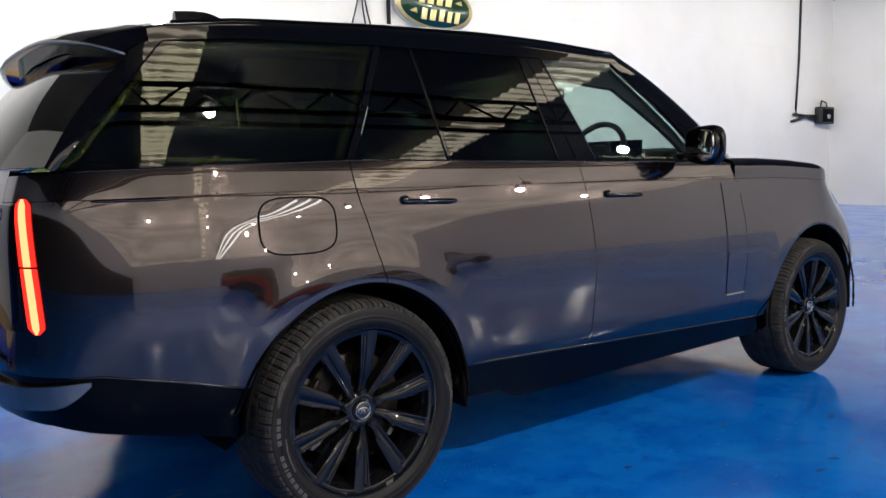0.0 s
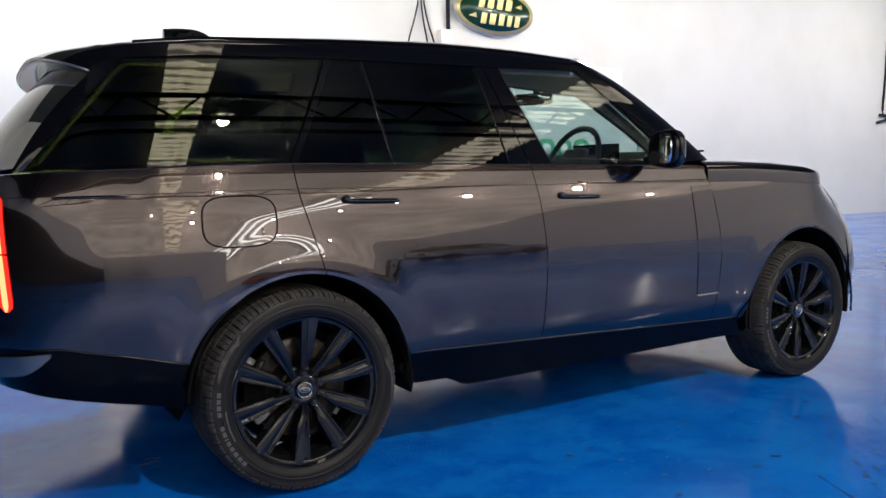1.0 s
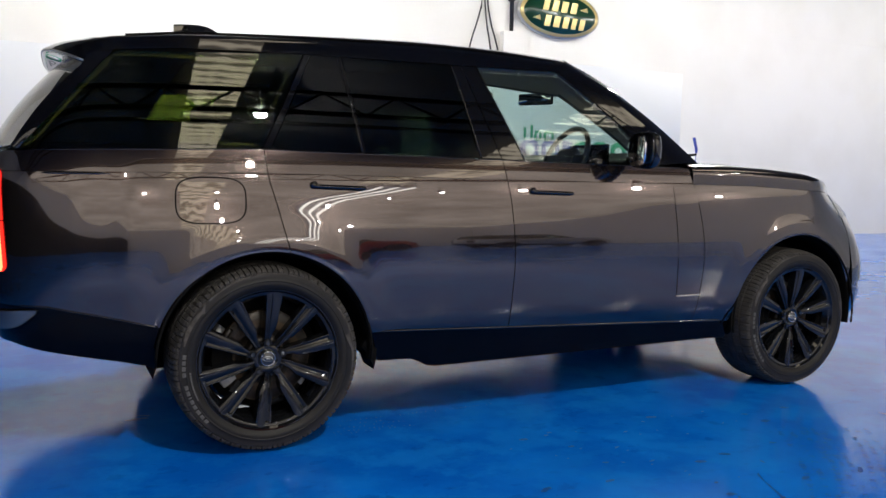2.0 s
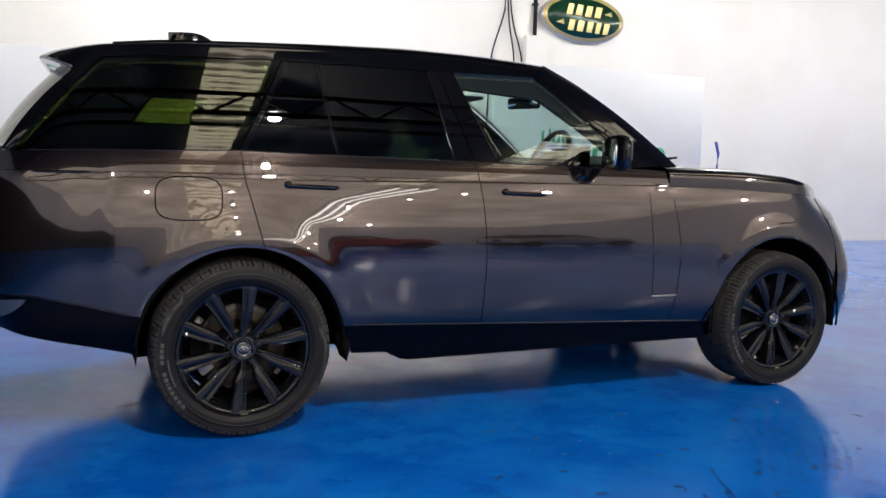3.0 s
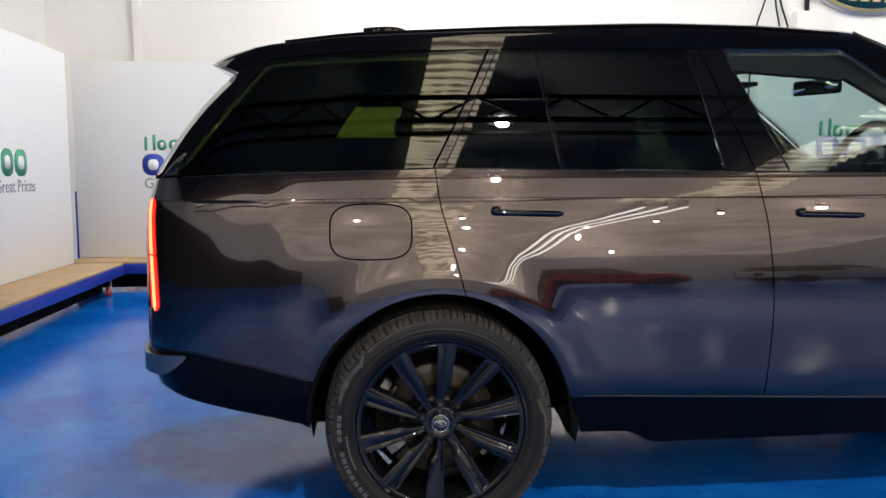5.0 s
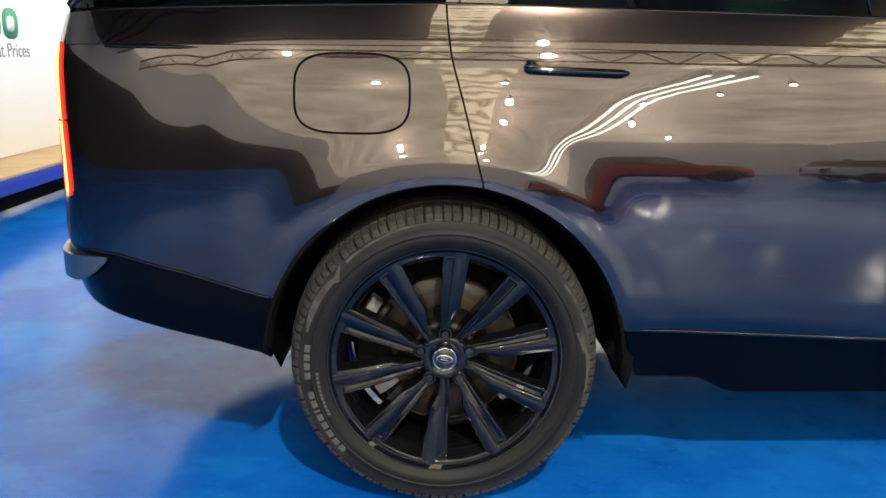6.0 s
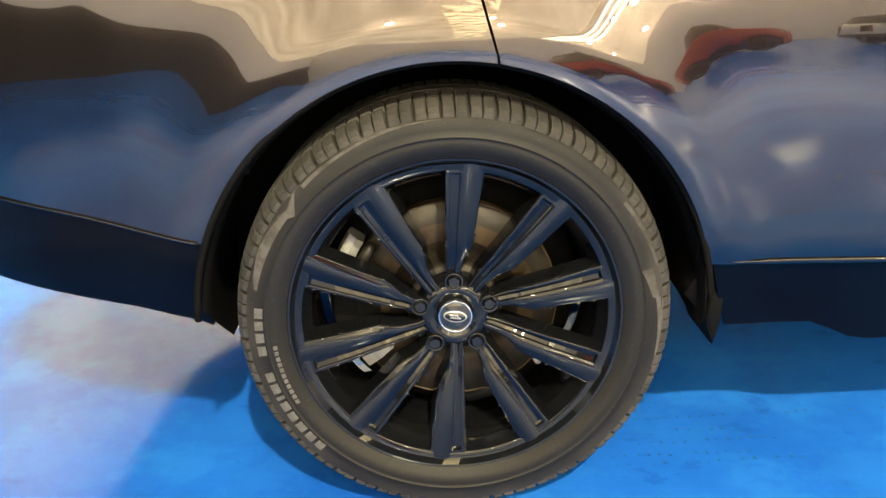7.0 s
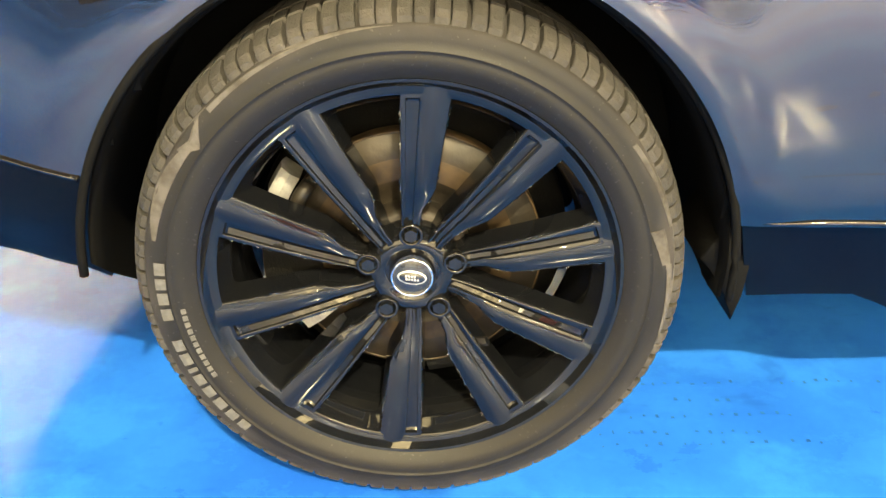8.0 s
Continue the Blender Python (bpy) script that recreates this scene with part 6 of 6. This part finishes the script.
# green oval sign with a gold rim; plain gold bars stand for its lettering
def oval_sign():
    thing = empty("wall_sign", "green oval wall sign with gold rim and gold bars", "sign", pose(7.12, 7.97, 3.945, 0, 1.5, 0))
    def disc(a, b, y0, y1, n=72):
        return prism([(a * math.cos(math.tau * i / n), b * math.sin(math.tau * i / n)) for i in range(n)], y0, y1, 0.006)
    part("sign_edge", disc(0.83, 0.405, -0.075, 0.0), SATIN, thing, "pale metal edge")
    part("rim", disc(0.80, 0.385, -0.095, -0.074), GOLD, thing, "gold rim")
    part("face", disc(0.735, 0.330, -0.104, -0.094), GREEN, thing, "dark green face")
    for z0, z1, items in ((0.02, 0.235, ((-0.36, -0.21), (-0.18, -0.02), (0.01, 0.17), (0.20, 0.36))), (-0.245, -0.03, ((-0.32, -0.17), (-0.14, 0.02), (0.05, 0.20), (0.23, 0.36), (0.39, 0.53)))):
        for a, b in items:
            bm = prism([(a - 0.010, z0 + 0.012), (b - 0.045, z0 + 0.012), (b - 0.005, z1 - 0.012), (a + 0.030, z1 - 0.012)], -0.116, -0.103, 0.004)
            part("sign_bar", bm, GOLD, thing)
    for x0, x1, z in ((0.40, 0.56, 0.13), (-0.56, -0.40, -0.10)):
        part("sign_bar", prism([(x0, z - 0.02), (x1, z - 0.045), (x1 - 0.02, z + 0.045)], -0.116, -0.103), GOLD, thing)


oval_sign()


def wall_fittings():
    # conduits beside the sign
    c = empty("conduit", "black steel conduit ending in a pale boxed pier", "conduit", pose(6.19, 7.94, 3.58))
    part("pipe", tube([(0, 0, 0), (0, 0, 2.8)], 0.035), CABLE, c)
    part("pipe_clip", box(-0.05, 0.05, -0.02, 0.05, 0.5, 0.54, 0.004), STEEL, c)
    setting("pier", box(6.00, 6.40, 7.86, 8.0, 0.0, 3.57, 0.006), WALL, "white painted boxed pier")
    for x, sway in ((5.60, -0.22), (5.66, 0.16), (5.71, 0.26)):
        pts = [(x, 7.95, 6.3), (x, 7.95, 4.5), (x + 0.02, 7.95, 4.0), (x + sway * 0.35, 7.94, 3.65), (x + sway, 7.95, 3.1), (x + sway * 1.2, 7.95, 2.0)]
        tagged(finish("hanging_cable", tube([tuple(p) for p in curve(pts, 24)], 0.014, sides=6), CABLE), "black cable hanging down the white wall", "cable", "cables")
    # cable and junction box far along the wall
    tagged(finish("wall_cable", tube([(19.25, 7.97, 6.3), (19.2, 7.97, 4.0), (19.1, 7.97, 2.6), (19.12, 7.97, 2.45)], 0.03, sides=6), CABLE), "black cable clipped down the white wall", "cable", "cables")
    j = empty("junction_box", "dark wall box with cable stubs", "junction box", pose(20.45, 7.95, 2.42))
    part("box_body", box(-0.36, 0.36, -0.16, 0.03, -0.20, 0.26, 0.03), STEEL, j)
    part("box_lid", box(-0.28, 0.28, -0.178, -0.161, -0.15, 0.2, 0.01), PLASTIC, j)
    part("box_mark", box(-0.06, 0.10, -0.183, -0.1785, -0.06, 0.05, 0), SILVERINK, j)
    for z, l in ((0.02, 1.5), (-0.10, 1.6), (-0.04, 1.2)):
        part("cable_stub", tube([(-0.3, 0, z), (-0.9, 0, z * 0.3), (-l, 0, z * 1.6)], 0.035, sides=6), CABLE, j)
    part("box_hook", tube([(-0.2, -0.05, 0.26), (-0.15, -0.05, 0.42), (0.1, -0.05, 0.38), (0.15, -0.05, 0.26)], 0.02, sides=6), CABLE, j)


wall_fittings()
part("hook", tube([(LONG - 0.02, 0.50, 1.02), (LONG + 0.20, 0.42, 1.10), (LONG + 0.24, 0.40, 1.35), (LONG + 0.26, 0.40, 1.60), (LONG + 0.20, 0.40, 1.78)], 0.022, sides=8), BLUE_STEEL, front_board, "dark blue bent steel hook")


# roof sheets, trusses and lamps over the camera's side
def roof_sheet(x, y0, y1, z, wide, skew, pitch=0.17):
    """A strip of corrugated sheet under the dark lining, its ribs square to its length."""
    bm = bmesh.new()
    n = int((y1 - y0) / pitch) * 6
    rows = []
    for i in range(n + 1):
        y = y0 + (y1 - y0) * i / n
        c = x + skew * (y + 4.8)
        zz = z + 0.026 * math.cos(math.tau * (y - y0) / pitch) + 0.012 * math.sin(y * 3.1)
        rows.append([bm.verts.new((c + wide * f, y + 0.05 * math.sin(9 * f + y), zz)) for f in (-0.5, -0.25, 0, 0.25, 0.5)])
    for a, b in zip(rows, rows[1:]):
        for k in range(4):
            bm.faces.new((a[k], a[k + 1], b[k + 1], b[k]))
    bmesh.ops.recalc_face_normals(bm, faces=bm.faces)
    return setting("roof_sheet", bm, ROOFLIGHT, "cream translucent corrugated rooflight sheet", True)


def truss(y, x0, x1, z, high=0.5):
    thing = empty("roof_truss", "dark steel lattice roof truss", "truss", pose(0, y, z), "roof trusses")
    for dz in (0.0, high):
        part("chord", tube([(x0, 0, dz), (x1, 0, dz)], 0.05, sides=6), LINING, thing)
    n = int((x1 - x0) / 1.1)
    for i in range(n):
        a, b = x0 + (x1 - x0) * i / n, x0 + (x1 - x0) * (i + 1) / n
        part("web", tube([(a, 0, 0), ((a + b) / 2, 0, high), (b, 0, 0)], 0.026, sides=6), LINING, thing)
    return thing


def high_bay(x, y, z, power, size=0.15, colour=(1.0, 0.955, 0.89), dish=False):
    """A lamp with an opal bowl, hung from the roof."""
    thing = empty("high_bay_lamp", "opal high bay lamp hanging from the roof, lit", "lamp", pose(x, y, z), "high bay lamps")
    part("lamp_cap", lathe([(0.0, 0.30), (0.06, 0.30), (0.09, 0.24), (0.10, size + 0.035), (0.0, size + 0.035)], axis="z", steps=24), STEEL, thing)
    # unseen hood, added to block this lamp's light from the roof
    if dish:
        part("light_shield", lathe([(0.10, 0.20), (0.16, 0.17), (0.20, 0.08), (0.205, 0.075), (0.21, 0.085), (0.17, 0.185), (0.10, 0.215)], axis="z", steps=36), LINING, thing, "black round hood, added to keep lamp light off the roof")
    part("hanger", tube([(0, 0, 0.29), (0, 0, HIGH - z)], 0.01, sides=6), STEEL, thing)
    l = bpy.data.lights.new("high_bay_light", "POINT")
    l.shadow_soft_size, l.energy, l.color = size, power, colour
    ob = new("high_bay_light", l)
    ob.matrix_world = pose(x, y, z)


def fill_panel(x, y, z, power, wide=2.6, deep=0.9):
    """An unseen flat lamp tray, added to light the back wall and boards."""
    thing = empty("fill_panel", "unseen long panel lamp, added to light the back wall", "lamp", pose(x, y, z), "panel lamps")
    tray = box(-wide / 2 - 0.03, wide / 2 + 0.03, -deep / 2 - 0.03, deep / 2 + 0.03, 0.012, 0.07, 0.01)
    bmesh.ops.rotate(tray, cent=(0, 0, 0), matrix=Matrix.Rotation(radians(55), 3, "X"), verts=tray.verts)
    part("tray", tray, STEEL, thing)
    for dx in (-wide * 0.4, wide * 0.4):
        part("hanger", tube([(dx, 0, 0.07), (dx, 0, HIGH - z)], 0.008, sides=6), STEEL, thing)
    l = bpy.data.lights.new("fill_light", "AREA")
    l.shape, l.size, l.size_y, l.energy, l.color = "RECTANGLE", wide, deep, power, (1.0, 0.95, 0.885)
    new("fill_light", l).matrix_world = pose(x, y, z - 0.005, 55)


def tube_lamp(x, y0, y1, z):
    thing = empty("tube_lamp", "long white tube lamp under the roof, lit", "lamp", pose(x, 0, z), "tube lamps")
    part("tube", tube([(0, y0, 0), (0, y1, 0)], 0.05, sides=8), WHITE_LED, thing)
    part("tube_tray", box(-0.07, 0.07, y0 - 0.05, y1 + 0.05, 0.06, HIGH - z), SATIN, thing)


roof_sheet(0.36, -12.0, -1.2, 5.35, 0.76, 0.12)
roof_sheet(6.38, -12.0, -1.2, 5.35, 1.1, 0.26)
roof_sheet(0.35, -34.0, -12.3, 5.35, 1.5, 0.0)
for ty in (-5.2, -9.8):
    truss(ty, X0, X1, 4.75)
for ty in (-3.2, -6.2, -8.0):
    tagged(finish("purlin", tube([(X0, ty, 5.2), (X1, ty, 5.2)], 0.045, sides=6), LINING), "dark steel roof purlin", "purlin", "purlins")
# over the back of the hall, near the boards
for hx, hy, hp in ((-2.4, 2.4, 75), (2.6, 3.3, 40), (7.3, 3.3, 110), (12.5, 3.6, 230), (17.5, 3.8, 255)):
    fill_panel(hx, hy, 5.15, hp)
# the second is an added lamp without known source, lighting the far right
for hx, hy, hp in ((1.2, 4.9, 1150), (8.6, 4.6, 420)):
    high_bay(hx, hy, 5.2, hp, 0.10)
# over the camera's side and the depth of the hall
high_bay(0.93, -5.75, 5.1, 1260, 0.085, dish=True)
for hx, hy, hp in ((-3.2, -9.5, 150), (9.5, -6.5, 260), (1.3, -9.4, 120), (8.3, -12.2, 260), (10.8, -11.2, 220), (1.4, -20.0, 350), (5.9, -24.0, 350), (16.0, -14.0, 400), (-2.0, -15.0, 300), (9.0, -30.0, 450)):
    high_bay(hx, hy, 4.9, 0.4 * hp, 0.11)
for hx, hy in ((1.05, -7.6), (0.95, -14.3), (5.3, -20.0), (6.5, -16.8), (6.8, -13.5), (9.35, -9.2)):
    high_bay(hx, hy, 4.9, 30, 0.07)
for lx in (4.8, 5.25, 5.7):
    tube_lamp(lx, -36.0, -12.5, 5.15)


def parked(x, y, turn, paint, label):
    """Another car of the row across the hall: the same body in another paint."""
    c = copy_thing(suv, pose(x, y, -DROP, 0, 0, turn))
    c["label"] = label
    for o in c.children_recursive:
        if o.type == "MESH" and o.data.materials and o.data.materials[0] == PAINT:
            o.material_slots[0].link = "OBJECT"
            o.material_slots[0].material = paint
        elif o.type == "MESH" and o.data.materials and o.data.materials[0] in (TAIL_RED, TAIL_CORE):
            o.material_slots[0].link = "OBJECT"
            o.material_slots[0].material = RED_LENS
    return c


parked(3.3, -17.0, 0, RED, "glossy red SUV parked across the hall")
parked(10.0, -17.5, 0, SILVER, "silver SUV parked across the hall")
